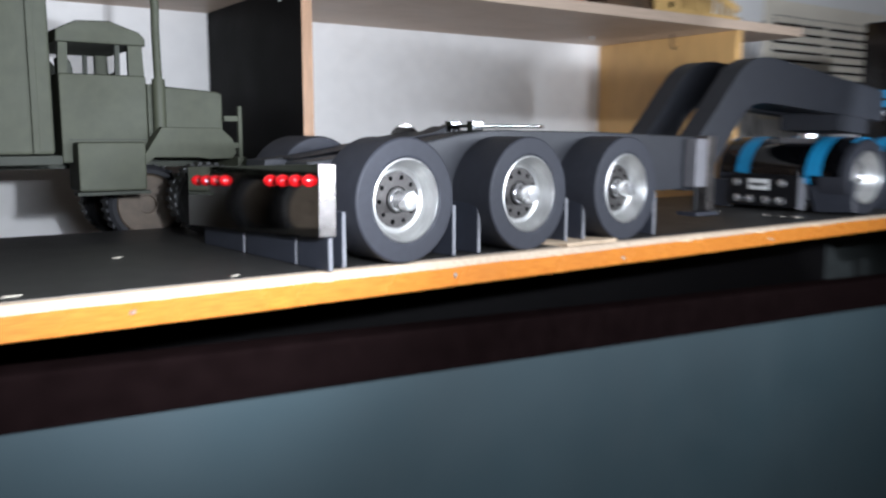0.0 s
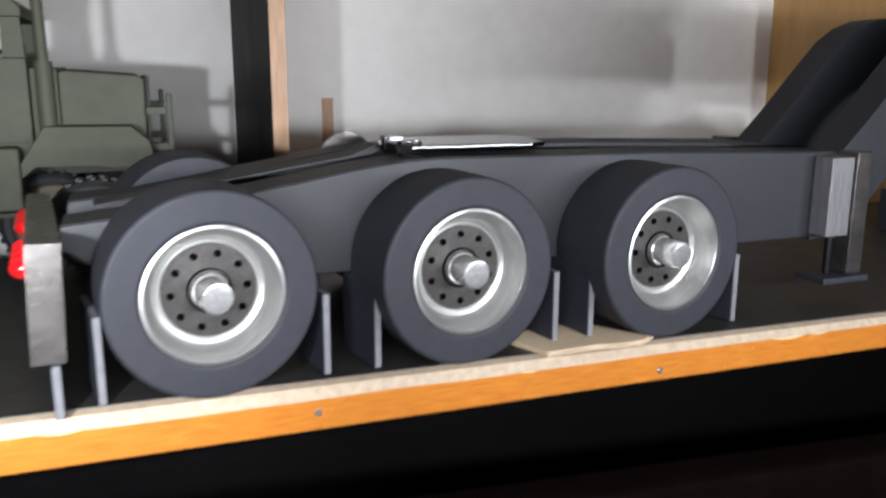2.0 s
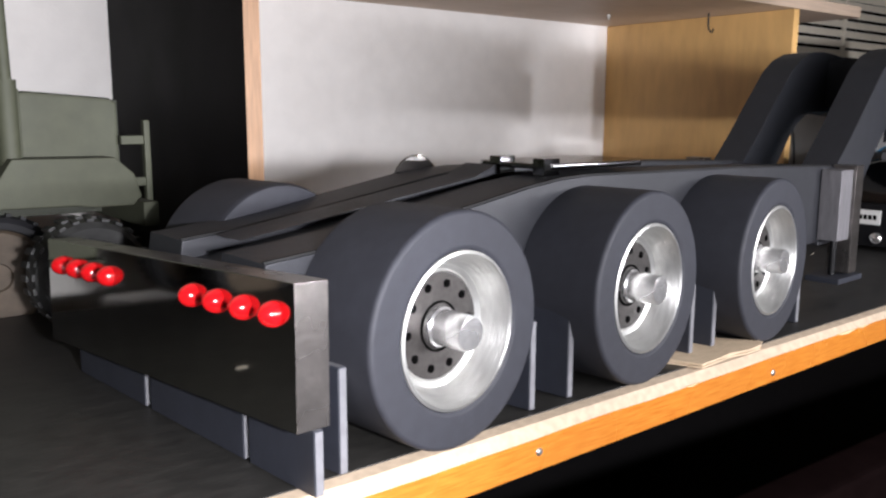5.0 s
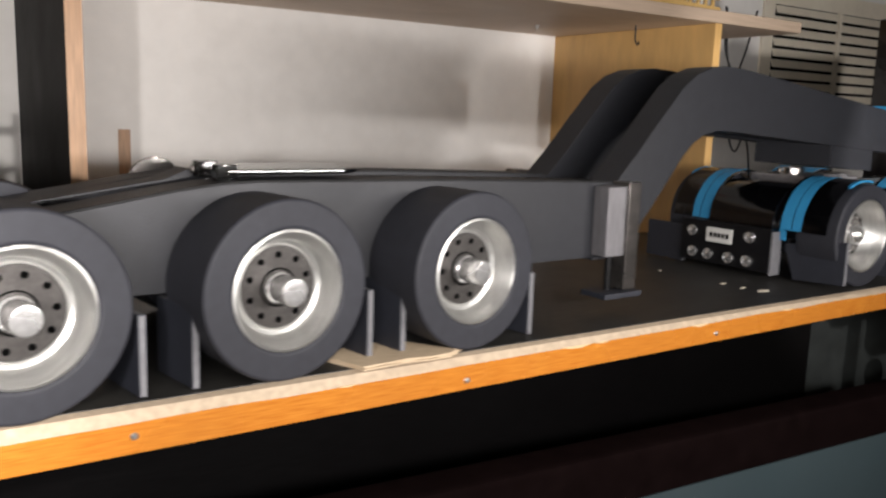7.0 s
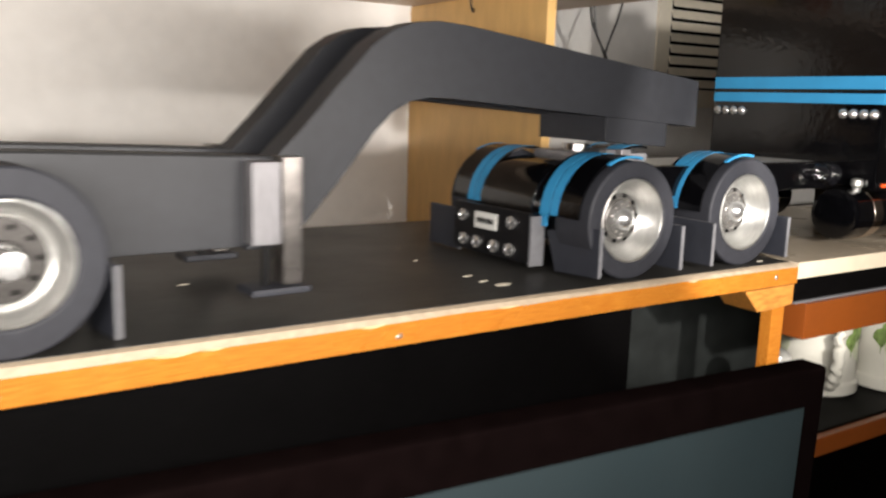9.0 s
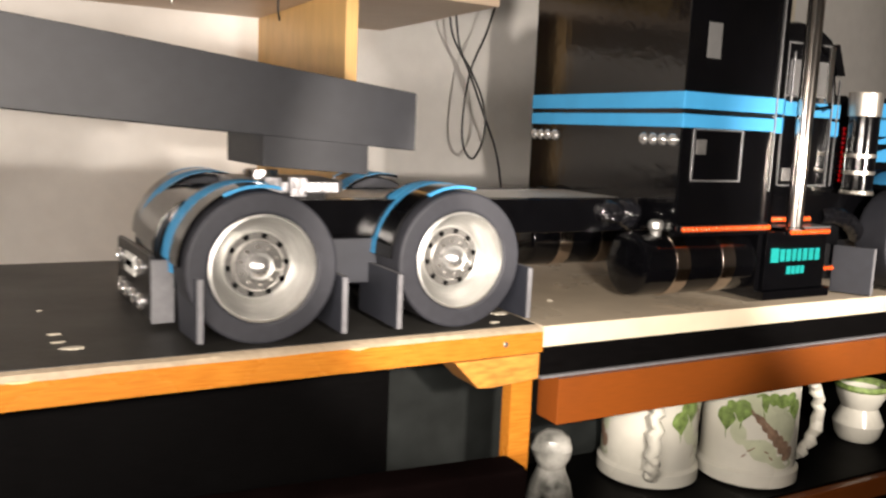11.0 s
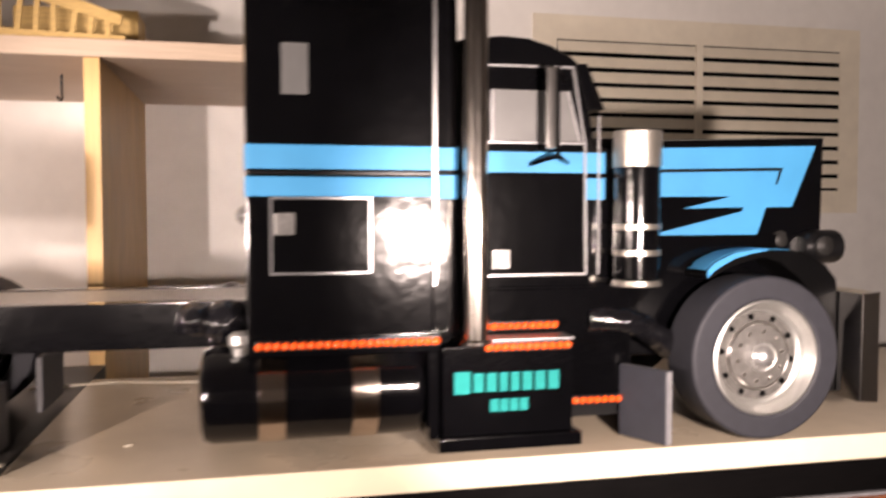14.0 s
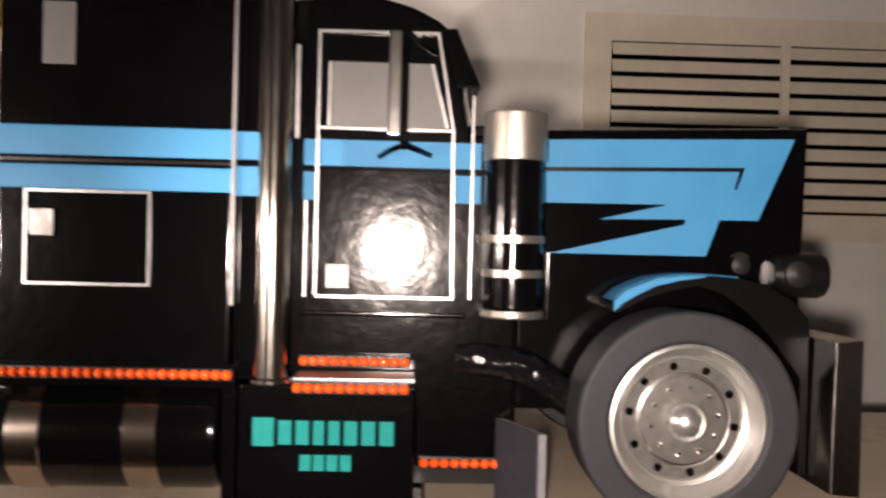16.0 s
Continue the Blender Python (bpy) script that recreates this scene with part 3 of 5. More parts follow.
def beam_side(y0, y1, name="side_beam"):
    pts = [(-0.090, 0.090), (-0.088, 0.1035), (-0.055, 0.1065), (0.0, 0.114), (0.06, 0.1235), (0.105, 0.1315), (0.137, 0.1355), (0.165, 0.1368), (0.35, 0.1345), (0.542, 0.1285),
           (0.542, 0.0545), (0.40, 0.0545), (-0.05, 0.062)]
    part(name, prism(B(), pts, y0, y1, "y", 0.0008), M["grey"], trailer)
    line = [(-0.088, 0.1035), (-0.055, 0.1065), (0.0, 0.114), (0.06, 0.1235), (0.105, 0.1315), (0.137, 0.1355), (0.165, 0.1368), (0.35, 0.1345), (0.542, 0.1285)]
    up = [(x, z + 0.0011) for x, z in line]
    part("edge_line", prism(B(), line + up[::-1], y0 + 0.0016, y0 + 0.004, "y"), M["blackline"], trailer, "thin black line along the upper edge")


beam_side(0.055, 0.105)
beam_side(TWD - 0.105, TWD - 0.055)
part("deck", prism(B(), [(-0.086, 0.092), (0.137, 0.1245), (0.165, 0.127), (0.542, 0.122), (0.542, 0.1), (-0.05, 0.08)], 0.1055, TWD - 0.1055), M["grey"], trailer, "recessed deck between the beams")
# step along the top of the far ramp
part("ramp_strip", prism(B(), [(-0.07, 0.1065), (0.115, 0.1345), (0.135, 0.1425), (0.135, 0.136), (0.115, 0.1325)], 0.118, 0.150), M["grey"], trailer)

# plates beside the wheels
for xp in (-0.071, 0.068, 0.103, 0.239, 0.269, 0.402):
    near = 0.014 if xp > -0.05 else 0.012
    part("mud_flap", plate_bm(xp, near, 0.066, 0.0005, 0.0565, 0.0052, -0.008), [M["flap"], M["flapedge"]], trailer, "dark grey plate with scuffed edges")
    part("mud_flap", plate_bm(xp, TWD - 0.066, TWD - near, 0.0005, 0.0565, 0.0052), [M["flap"], M["flapedge"]], trailer, "dark grey plate with scuffed edges")
BP = pose(-0.098, 0, 0, 0, 0, 4.5)
for y0, y1, top in ((-0.002, 0.055, 0.0335), (0.060, 0.165, 0.0285), (0.172, 0.270, 0.0235)):
    part("rear_flap", plate_bm(0.004, y0, y1, 0.0005, top, 0.0055), [M["flap"], M["flapedge"]], trailer, "dark grey plate with scuffed edges", BP)

# rear bumper with lamps
BQ = pose(-0.098, 0, 0, -2.4, 2.2, 4.5)
bm = box(B(), -0.010, 0.009, -0.004, 0.289, 0.0345, 0.1045, 0.0006)
bm.normal_update()
for f in bm.faces:
    f.material_index = 1 if f.normal.x < -0.7 else 0
bumper = part("rear_bumper", mesh_of("rear_bumper", bm, [M["bumperend"], M["darkchrome"]]), None, trailer, "smoked mirror bumper with foil-covered ends", BQ)
lamp_me = mesh_of("tail_lamp", lathe(B(), [(0.0064, 0.001), (0.0064, -0.001), (0.0055, -0.004), (0.0038, -0.0062), (0.0018, -0.0074), (0, -0.0078)], axis="x", seg=24), M["redbead"], 60)
for yl in (0.013, 0.038, 0.063, 0.088, 0.190, 0.214, 0.238, 0.262):
    part("tail_lamp", lamp_me, None, bumper, "round red glass lamp", pose(-0.0105, yl, 0.0885))

# chromed turntable plate and disc on the deck
bm = B()
prism(bm, [(0.150, 0.075), (0.245, 0.070), (0.262, 0.082), (0.265, 0.135), (0.250, 0.150), (0.150, 0.150), (0.143, 0.140), (0.143, 0.082)], 0.1405, 0.1445, "z", 0.001)
part("turntable_plate", bm, M["platechrome"], trailer, "thin chromed plate lying on the deck")
for y in (0.076, 0.120):
    part("plate_block", box(B(), 0.142, 0.158, y, y + 0.012, 0.1355, 0.1485, 0.001), M["platechrome"], trailer, "small chromed block")
part("round_disc", lathe(B(), [(0, 0.0), (0.024, 0.0), (0.025, 0.001), (0.024, 0.002), (0.012, 0.003), (0, 0.003)], (0.135, 0.21, 0.121), "y", 36), M["bumperend"], trailer, "round silver disc standing on edge")
part("disc_knob", lathe(B(), [(0, -0.004), (0.002, -0.004), (0.002, 0.0), (0, 0.0)], (0.135, 0.21, 0.1445), "y", 10), M["chrome"], trailer)

# landing legs
for ya, lab in ((0.034, "near"), (TWD - 0.060, "far")):
    part("leg_bracket", box(B(), 0.513, 0.538, ya, ya + 0.02, 0.058, 0.1265, 0.001), M["bracket"], trailer, "bracket wrapped in silver foil")
    leg = part("landing_leg", box(B(), 0.539, 0.556, ya - 0.002, ya + 0.021, 0.0235, 0.1305, 0.001), M["bumperend"], trailer, "tarnished silver landing leg")
    part("piston", lathe(B(), [(0, 0.023), (0.0035, 0.023), (0.0035, 0.058), (0, 0.058)], (0.528, ya + 0.01, 0), "z", 16), M["satinblack"], leg)
    part("foot", box(B(), 0.510, 0.562, ya - 0.006, ya + 0.028, 0.0165, 0.0222, 0.001), M["flap"], leg, "dark grey foot plate")
part("cross_member", box(B(), 0.50, 0.541, 0.1055, TWD - 0.1055, 0.06, 0.1), M["grey"], trailer)

# the gooseneck
low = [(0.515, 0.052), (0.548, 0.052), (0.566, 0.068), (0.600, 0.105), (0.640, 0.153), (0.656, 0.168), (0.674, 0.1775), (0.695, 0.1815), (0.72, 0.1812), (1.078, 0.1570)]
high = [(1.078, 0.2105), (0.80, 0.2430), (0.735, 0.2500), (0.705, 0.2515), (0.680, 0.2490), (0.655, 0.2405), (0.635, 0.2270), (0.60, 0.190), (0.57, 0.157), (0.541, 0.128), (0.515, 0.126)]
for y0 in (0.053, TWD - 0.053 - 0.036 - 0.02):
    part("gooseneck_beam", prism(B(), low + high, y0, y0 + 0.036, "y", 0.0008), M["grey"], trailer)
part("neck_plate", prism(B(), [(0.72, 0.1850), (1.076, 0.1610), (1.076, 0.203), (0.80, 0.236), (0.72, 0.243)], 0.0895, TWD - 0.1095), M["grey"], trailer)
part("coupling_block", prism(B(), [(0.931, 0.140), (1.031, 0.1335), (1.031, 0.166), (0.931, 0.173)], 0.056, 0.166, "y", 0.001), M["grey"], trailer, "charcoal block under the gooseneck")
part("king_pin", lathe(B(), [(0, 0.118), (0.016, 0.118), (0.016, 0.134), (0, 0.134)], (0.95, 0.12, 0), "z", 24), M["chrome"], trailer)

# ---- the model truck ----
truck = thing("model_truck", "gloss black scale-model truck tractor with sky-blue stripes and chrome trim", "model truck", (2.33, 0.148, 0.0))
YN, YF = 0.013, 0.283
YC = (YN + YF) / 2


def pair(fn):
    """Calls fn(mirror) for the near and the far side."""
    fn(lambda y: y)
    fn(lambda y: 2 * YC - y)


def mbox(x0, x1, y0, y1, z0, z1, bev=0.0):
    return box(B(), x0, x1, min(y0, y1), max(y0, y1), z0, z1, bev)


# frame
for y0 in (0.072, 2 * YC - 0.090):
    part("frame_rail", box(B(), 1.875, 2.62, y0, y0 + 0.018, 0.078, 0.1125, 0.001), M["black"], truck, "gloss black frame rail")
part("rail_cover", box(B(), 1.90, 2.336, 0.0905, 2 * YC - 0.0905, 0.104, 0.1115), M["alurough"], truck, "bare aluminium cover between the rails")
part("cross_box", box(B(), 1.965, 2.035, 0.075, 2 * YC - 0.075, 0.036, 0.077, 0.001), M["flap"], truck, "grey box between the axles")
# rear wheels
for xw in (1.911, 2.092):
    wheel(truck, xw, 0.022, 0.062, 0.062, 0.055, 0.0438, 0.022, "drive")
    wheel(truck, xw, 2 * YC - 0.022, 0.062, 0.062, 0.055, 0.0438, 0.022, "drive", True)
    part("axle", lathe(B(), [(0, 0.07), (0.007, 0.07), (0.007, 0.226), (0, 0.226)], (xw, 0, 0.062), "y", 16), M["satinblack"], truck)
# front wheels
wheel(truck, 2.7345, 0.000, 0.0645, 0.0645, 0.045, 0.0455, 0.015, "steer")
wheel(truck, 2.7345, 2 * YC, 0.0645, 0.0645, 0.045, 0.0455, 0.015, "steer", True)
part("axle", lathe(B(), [(0, 0.045), (0.007, 0.045), (0.007, 0.25), (0, 0.25)], (2.732, 0, 0.066), "y", 16), M["satinblack"], truck)


def rear_fender(xw, s):
    """A quarter fender with blue bands; s maps y to its side."""
    for y0, y1, m, lab, r in ((0.030, 0.0338, "blue", "thin blue stripe", 0.0668), (0.034, 0.066, "black", "", 0.0665), (0.0662, 0.0778, "blue", "sky-blue stripe", 0.0668),
                              (0.078, 0.0792, "black", "", 0.0665), (0.0794, 0.094, "blue", "sky-blue stripe", 0.0668), (0.0942, 0.099, "black", "", 0.0665)):
        a0, a1 = radians(76), radians(118 if y0 < 0.033 else 178)
        bm = B()
        ya, yb = s(y0), s(y1)
        lathe(bm, [(r, ya), (r, yb), (r - 0.0025, yb), (r - 0.0025, ya), (r, ya)], (xw, 0, 0.062), "y", 28, a0, a1)
        part("fender", bm, M[m], truck, lab)


for xw in (1.911, 2.092):
    pair(lambda s: rear_fender(xw, s))
def skew_flap(s):
    """The bent plate behind the rear axle."""
    bm = prism(B(), [(s(0.012), 0.007), (s(0.078), 0.003), (s(0.094), 0.0455), (s(0.012), 0.0585)], 1.8555, 1.861, "x")
    bm.normal_update()
    for f in bm.faces:
        if abs(f.normal.x) < 0.5:
            f.material_index = 1
    bmesh.ops.bevel(bm, geom=bm.edges[:], offset=0.0006, segments=1, affect="EDGES")
    part("mud_flap", bm, [M["flap"], M["flapedge"]], truck, "bent dark grey plate with scuffed edges")


skew_flap(lambda y: y)
part("mud_flap", plate_bm(1.8385, 0.234, 0.300, 0.002, 0.052, 0.0055), [M["flap"], M["flapedge"]], truck, "dark grey plate with scuffed edges")
for xp in (1.976, 2.0265, 2.160):
    pair(lambda s: part("mud_flap", plate_bm(xp, min(s(0.011), s(0.095)), max(s(0.011), s(0.095)), 0.006, 0.0545, 0.0055),
                        [M["flap"], M["flapedge"]], truck, "dark grey plate with scuffed edges"))
# rear cover and light panel
cover = [(1.838, 0.060), (1.838, 0.075), (1.845, 0.093), (1.858, 0.107), (1.876, 0.1155), (1.90, 0.118), (1.90, 0.060)]
part("tail_cover", prism(B(), cover, 0.1005, 2 * YC - 0.1005, "y", 0.001), M["black"], truck, "curved gloss black tail cover")
RP = pose(1.8410, 0.100, 0.0, 0, 0, 3.5)
panel = part("light_panel", box(B(), -0.0055, 0.0, 0.0, 0.132, 0.008, 0.0635, 0.001), M["panel"], truck, "gloss black light panel", RP)
part("panel_end", box(B(), -0.0052, 0.014, -0.0035, -0.0004, 0.0055, 0.060, 0.0006), M["flapedge"], panel, "scuffed grey end plate")
lens = mesh_of("lens", lathe(B(), [(0.0072, 0.0), (0.0072, -0.0025), (0.0060, -0.0032), (0.0052, -0.0018), (0.003, -0.003), (0, -0.0036)], axis="x", seg=20), M["clearbead"], 40)
for y, z in ((0.114, 0.0480), (0.028, 0.0495), (0.112, 0.0200), (0.088, 0.0195), (0.057, 0.0190), (0.030, 0.0190)):
    part("round_lamp", lens, None, panel, "round clear lamp", pose(-0.0055, y, z))
sign = part("number_plate", box(B(), -0.0074, -0.0054, 0.053, 0.092, 0.0365, 0.0555, 0.0006), M["plate"], panel, "small white plate with dark marks")
for k in range(5):
    part("mark", box(B(), -0.0080, -0.0072, 0.058 + k * 0.006, 0.062 + k * 0.006, 0.0430, 0.0490), M["hole"], sign)
part("blue_tab", box(B(), 1.8500, 1.853, 0.0905, 0.099, 0.050, 0.066), M["blue"], truck, "sky-blue tab")
# fifth wheel
part("fifth_wheel", prism(B(), [(1.915, 0.10), (2.0, 0.095), (2.012, 0.115), (2.012, 0.18), (2.0, 0.2), (1.915, 0.195)], 0.1165, 0.1265, "z", 0.0015), M["foil"], truck, "silver coupling plate")
for x0 in (1.930, 1.953):
    part("coupling_jaw", box(B(), x0, x0 + 0.015, 0.088, 0.099, 0.1135, 0.1310, 0.001), M["foil"], truck, "bright metal coupling jaw")
part("coupling_mount", box(B(), 1.92, 1.99, 0.10, 0.195, 0.1115, 0.1184), M["satinblack"], truck)

# sleeper
SX0, SX1 = 2.337, 2.470
body = part("sleeper_box", mbox(SX0, SX1, YN, YF, 0.082, 0.370, 0.0025), M["black"], truck, "gloss black sleeper")
for z0, z1 in ((0.2085, 0.2275), (0.1895, 0.2052)):
    part("stripe", box(B(), SX0 - 0.0006, SX1 + 0.0006, YN - 0.0006, YF + 0.0006, z0, z1, 0.0025), M["blue"], truck, "sky-blue stripe round the sleeper")
pin = box(B(), SX0 - 0.0003, SX1 + 0.0003, YN - 0.0003, YF + 0.0003, 0.2052, 0.2085, 0.0025)
part("stripe_gap", pin, M["satinblack"], truck)


def outline(pts, y, w, name, label, parent=truck, y2=None):
    """A thin frame of trim along a closed line of (x, z) on a side."""
    bm = B()
    k = len(pts)
    for i in range(k):
        a, b = Vector((pts[i][0], 0, pts[i][1])), Vector((pts[(i + 1) % k][0], 0, pts[(i + 1) % k][1]))
        d = (b - a).normalized()
        o = Vector((-d.z, 0, d.x)) * w / 2
        e = d * w / 2
        q = [a - e - o, b + e - o, b + e + o, a - e + o]
        prism(bm, [(v.x, v.z) for v in q], y - 0.0006 - 0.00008 * (i % 2), y + 0.0006, "y")
    return part(name, bm, M["silverline"], parent, label)


outline([(2.354, 0.1365), (2.4235, 0.1365), (2.4235, 0.1893), (2.354, 0.1893)], YN - 0.0002, 0.0017, "locker_frame", "silver outline of a locker door")
part("locker_latch", box(B(), 2.3565, 2.3705, YN - 0.002, YN - 0.0002, 0.1635, 0.179, 0.0006), M["latch"], truck, "silver latch plate")
part("side_window", box(B(), 2.362, 2.3805, YN - 0.001, YN + 0.0005, 0.261, 0.2965, 0.0004), M["pane"], truck, "grey side window")
part("trim_strip", box(B(), 2.4695, 2.4715, YN - 0.001, YN + 0.002, 0.126, 0.367), M["silverline"], truck, "vertical silver trim")
bead = mesh_of("marker_bead", lathe(B(), [(0.0031, 0.001), (0.0031, -0.0004), (0.0026, -0.0016), (0.0014, -0.0026), (0, -0.0029)], axis="y", seg=12), M["orangebead"], 60)
rearbead = mesh_of("rear_bead", lathe(B(), [(0.0066, 0.001), (0.0066, -0.002), (0.005, -0.004), (0.0025, -0.0058), (0, -0.0062)], axis="x", seg=16), M["clearbead"], 40)
for k in range(4):
    part("rear_lamp", rearbead, None, body, "clear round lamp", pose(SX0 - 0.0005, 0.024 + k * 0.0145, 0.1775))
    part("rear_lamp", rearbead, None, body, "clear round lamp", pose(SX0 - 0.0005, YF - 0.011 - k * 0.0145, 0.1775))


def beads(x0, x1, y, z, n, strip=True):
    if strip:
        holder = part("bead_strip", box(B(), x0 - 0.003, x1 + 0.003, y, y + 0.004, z - 0.0036, z + 0.0036, 0.0006), M["satinblack"], truck)
    for k in range(n):
        part("marker_bead", bead, None, holder, "orange marker bead", pose(x0 + (x1 - x0) * k / (n - 1), y, z))


beads(2.3455, 2.470, 0.008, 0.0865, 22)
part("skirt", box(B(), 2.337, 2.474, 0.0125, 0.02, 0.078, 0.0925, 0.001), M["black"], truck)

# fuel tanks
for yc in (0.0465, 2 * YC - 0.0465):
    tank = part("fuel_tank", lathe(B(), [(0, 2.304), (0.026, 2.304), (0.0325, 2.3065), (0.0345, 2.312), (0.0345, 2.457), (0.0325, 2.4625), (0.026, 2.465), (0, 2.465)], (0, yc, 0.0465), "x", 48), M["black"], truck, "gloss black cylindrical fuel tank")
    for xb in (2.344, 2.410):
        part("tank_band", lathe(B(), [(0.0346, xb), (0.0354, xb + 0.0005), (0.0354, xb + 0.019), (0.0346, xb + 0.0195)], (0, yc, 0.0465), "x", 48), M["bandmirror"], tank, "polished band")
    part("filler_cap", lathe(B(), [(0, 0.0945), (0.005, 0.0940), (0.0082, 0.0915), (0.0082, 0.0855), (0.006, 0.0825), (0.005, 0.076), (0, 0.076)], (2.332, yc - 0.012, 0), "z", 20), M["alu"], tank, "domed filler cap")
for y0 in (0.052, 2 * YC - 0.090):
    bm = B()
    for k, (x0, x1, za, zb) in enumerate(((2.286, 2.312, 0.088, 0.111), (2.306, 2.3365, 0.082, 0.113))):
        r = bmesh.ops.create_icosphere(bm, subdivisions=4, radius=1, matrix=pose((x0 + x1) / 2, y0 + 0.019, (za + zb) / 2) @ Matrix.Diagonal(((x1 - x0) * 0.55, 0.019, (zb - za) * 0.55, 1)))
        for v in r["verts"]:
            n = noise.noise(v.co * 95) + 0.5 * noise.noise(v.co * 240)
            v.co += Vector((0.002 * n, 0.0024 * n, 0.0022 * n))
    part("wrapped_hose", bm, M["crinkle"], truck, "hose bundle wrapped in crinkled black film")
part("fairing", box(B(), 2.466, 2.474, 0.016, 0.07, 0.012, 0.08, 0.001), M["black"], truck)

# exhaust stacks and step box with the nameplate
def stack(s):
    y = s(0.0)
    part("exhaust_pipe", lathe(B(), [(0, 0.0855), (0.0115, 0.0855), (0.0115, 0.0875), (0.0088, 0.0885), (0.0088, 0.43), (0.0078, 0.43), (0.0078, 0.40), (0, 0.40)], (2.4965, y + (-0.004 if y < YC else 0.004), 0), "z", 40), M["stack"], truck, "tall chromed exhaust pipe")


pair(stack)
step = part("step_box", box(B(), 2.476, 2.577, 0.013, 0.075, 0.014, 0.0805, 0.001), M["black"], truck, "gloss black step box")
part("step_base", box(B(), 2.472, 2.583, 0.008, 0.08, 0.0035, 0.0138, 0.001), M["black"], step)
part("step_tread", box(B(), 2.507, 2.577, 0.009, 0.036, 0.0835, 0.0858, 0.0005), M["silverline"], step, "silver tread edge")
# lettering shown as plain blocks
xs0 = 2.4845
for w, z0, z1 in ((0.0135, 0.0455, 0.0620), (0.0088, 0.0465, 0.0605), (0.0088, 0.0465, 0.0605), (0.0075, 0.0465, 0.0605), (0.0078, 0.0465, 0.0605), (0.0088, 0.0465, 0.0605), (0.0092, 0.0465, 0.0605), (0.0095, 0.0465, 0.0605)):
    part("letter_block", box(B(), xs0, xs0 + w - 0.0012, 0.0118, 0.0132, z0, z1, 0.0003), M["teal"], step, "raised teal block")
    xs0 += w + 0.0012
for k in range(4):
    part("letter_block", box(B(), 2.5118 + k * 0.0077, 2.5182 + k * 0.0077, 0.0118, 0.0132, 0.0315, 0.0408, 0.0003), M["teal"], step, "raised teal block")
beads(2.510, 2.571, 0.036, 0.0915, 11)
beads(2.510, 2.571, 0.0082, 0.0800, 11)
beads(2.584, 2.634, 0.040, 0.0295, 9)

# cab
CY = 0.042
cabp = [(2.4705, 0.060), (2.4705, 0.304), (2.500, 0.3115), (2.530, 0.3155), (2.552, 0.3145), (2.572, 0.3090), (2.588, 0.3010), (2.597, 0.2930), (2.6075, 0.2320), (2.640, 0.2300), (2.640, 0.0265), (2.577, 0.0265), (2.577, 0.060)]
part("cab_body", prism(B(), cabp, CY, 2 * YC - CY, "y", 0.004), M["black"], truck, "gloss black cab")
for z0, z1 in ((0.2100, 0.2262), (0.1890, 0.2062)):
    part("stripe", box(B(), 2.5065, 2.6150, CY - 0.0007, 2 * YC - CY + 0.0007, z0, z1, 0.0005), M["blue"], truck, "sky-blue stripe across the cab door")
    part("stripe", box(B(), 2.4704, 2.488, CY - 0.0265, CY - 0.022, z0, z1, 0.0005), M["blue"], truck, "sky-blue stripe on the fairing edge")
part("cab_fairing", box(B(), 2.4704, 2.489, CY - 0.0218, CY - 0.0002, 0.082, 0.352, 0.001), M["black"], truck, "black fairing between sleeper and cab")
door = part("door", box(B(), 2.5150, 2.5985, CY - 0.0012, CY + 0.001, 0.1300, 0.2085, 0.0006), M["black"], truck, "gloss black cab door")
outline([(2.5150, 0.1305), (2.5985, 0.1305), (2.5972, 0.2330), (2.5870, 0.2920), (2.5150, 0.2915)], CY - 0.0018, 0.0018, "door_trim", "silver outline of the door")
part("window_bar", box(B(), 2.5150, 2.5972, CY - 0.0022, CY - 0.0004, 0.2322, 0.2338), M["silverline"], truck, "silver bar under the window")
part("door_window", prism(B(), [(2.5215, 0.2345), (2.5935, 0.2345), (2.5835, 0.2735), (2.5215, 0.2735)], CY - 0.0010, CY + 0.001), M["pane"], truck, "grey cab window")
part("window_trim", prism(B(), [(2.5205, 0.2345), (2.5222, 0.2345), (2.5222, 0.2735), (2.5205, 0.2735)], CY - 0.0016, CY), M["silverline"], truck)
part("window_trim", prism(B(), [(2.5925, 0.2345), (2.5945, 0.2345), (2.5845, 0.2735), (2.5825, 0.2735)], CY - 0.0016, CY), M["silverline"], truck)
part("door_latch", box(B(), 2.5215, 2.5355, CY - 0.0030, CY - 0.0012, 0.1355, 0.1505, 0.0006), M["latch"], truck, "silver latch plate")
part("grab_rail", box(B(), 2.5035, 2.5060, 0.022, 0.0245, 0.224, 0.279, 0.0006), M["silverline"], truck, "pale grab rail")
for x in (2.5085, 2.6095):
    part("trim_strip", box(B(), x - 0.0008, x + 0.0008, CY - 0.0012, CY + 0.001, 0.130, 0.1885 if x < 2.6 else 0.255), M["silverline"], truck, "thin silver trim")
part("sill", box(B(), 2.507, 2.607, CY - 0.002, CY + 0.01, 0.1185, 0.1215, 0.0008), M["black"], truck)
part("windscreen", prism(B(), [(2.5985, 0.2900), (2.6000, 0.2905), (2.6092, 0.2380), (2.6078, 0.2375)], CY + 0.012, 2 * YC - CY - 0.012), M["pane"], truck, "dark windscreen")
part("sun_visor", prism(B(), [(2.588, 0.2945), (2.598, 0.2955), (2.6135, 0.2600), (2.5985, 0.2590)], CY - 0.004, 2 * YC - CY + 0.004, "y", 0.001), M["black"], truck, "gloss black sun visor")


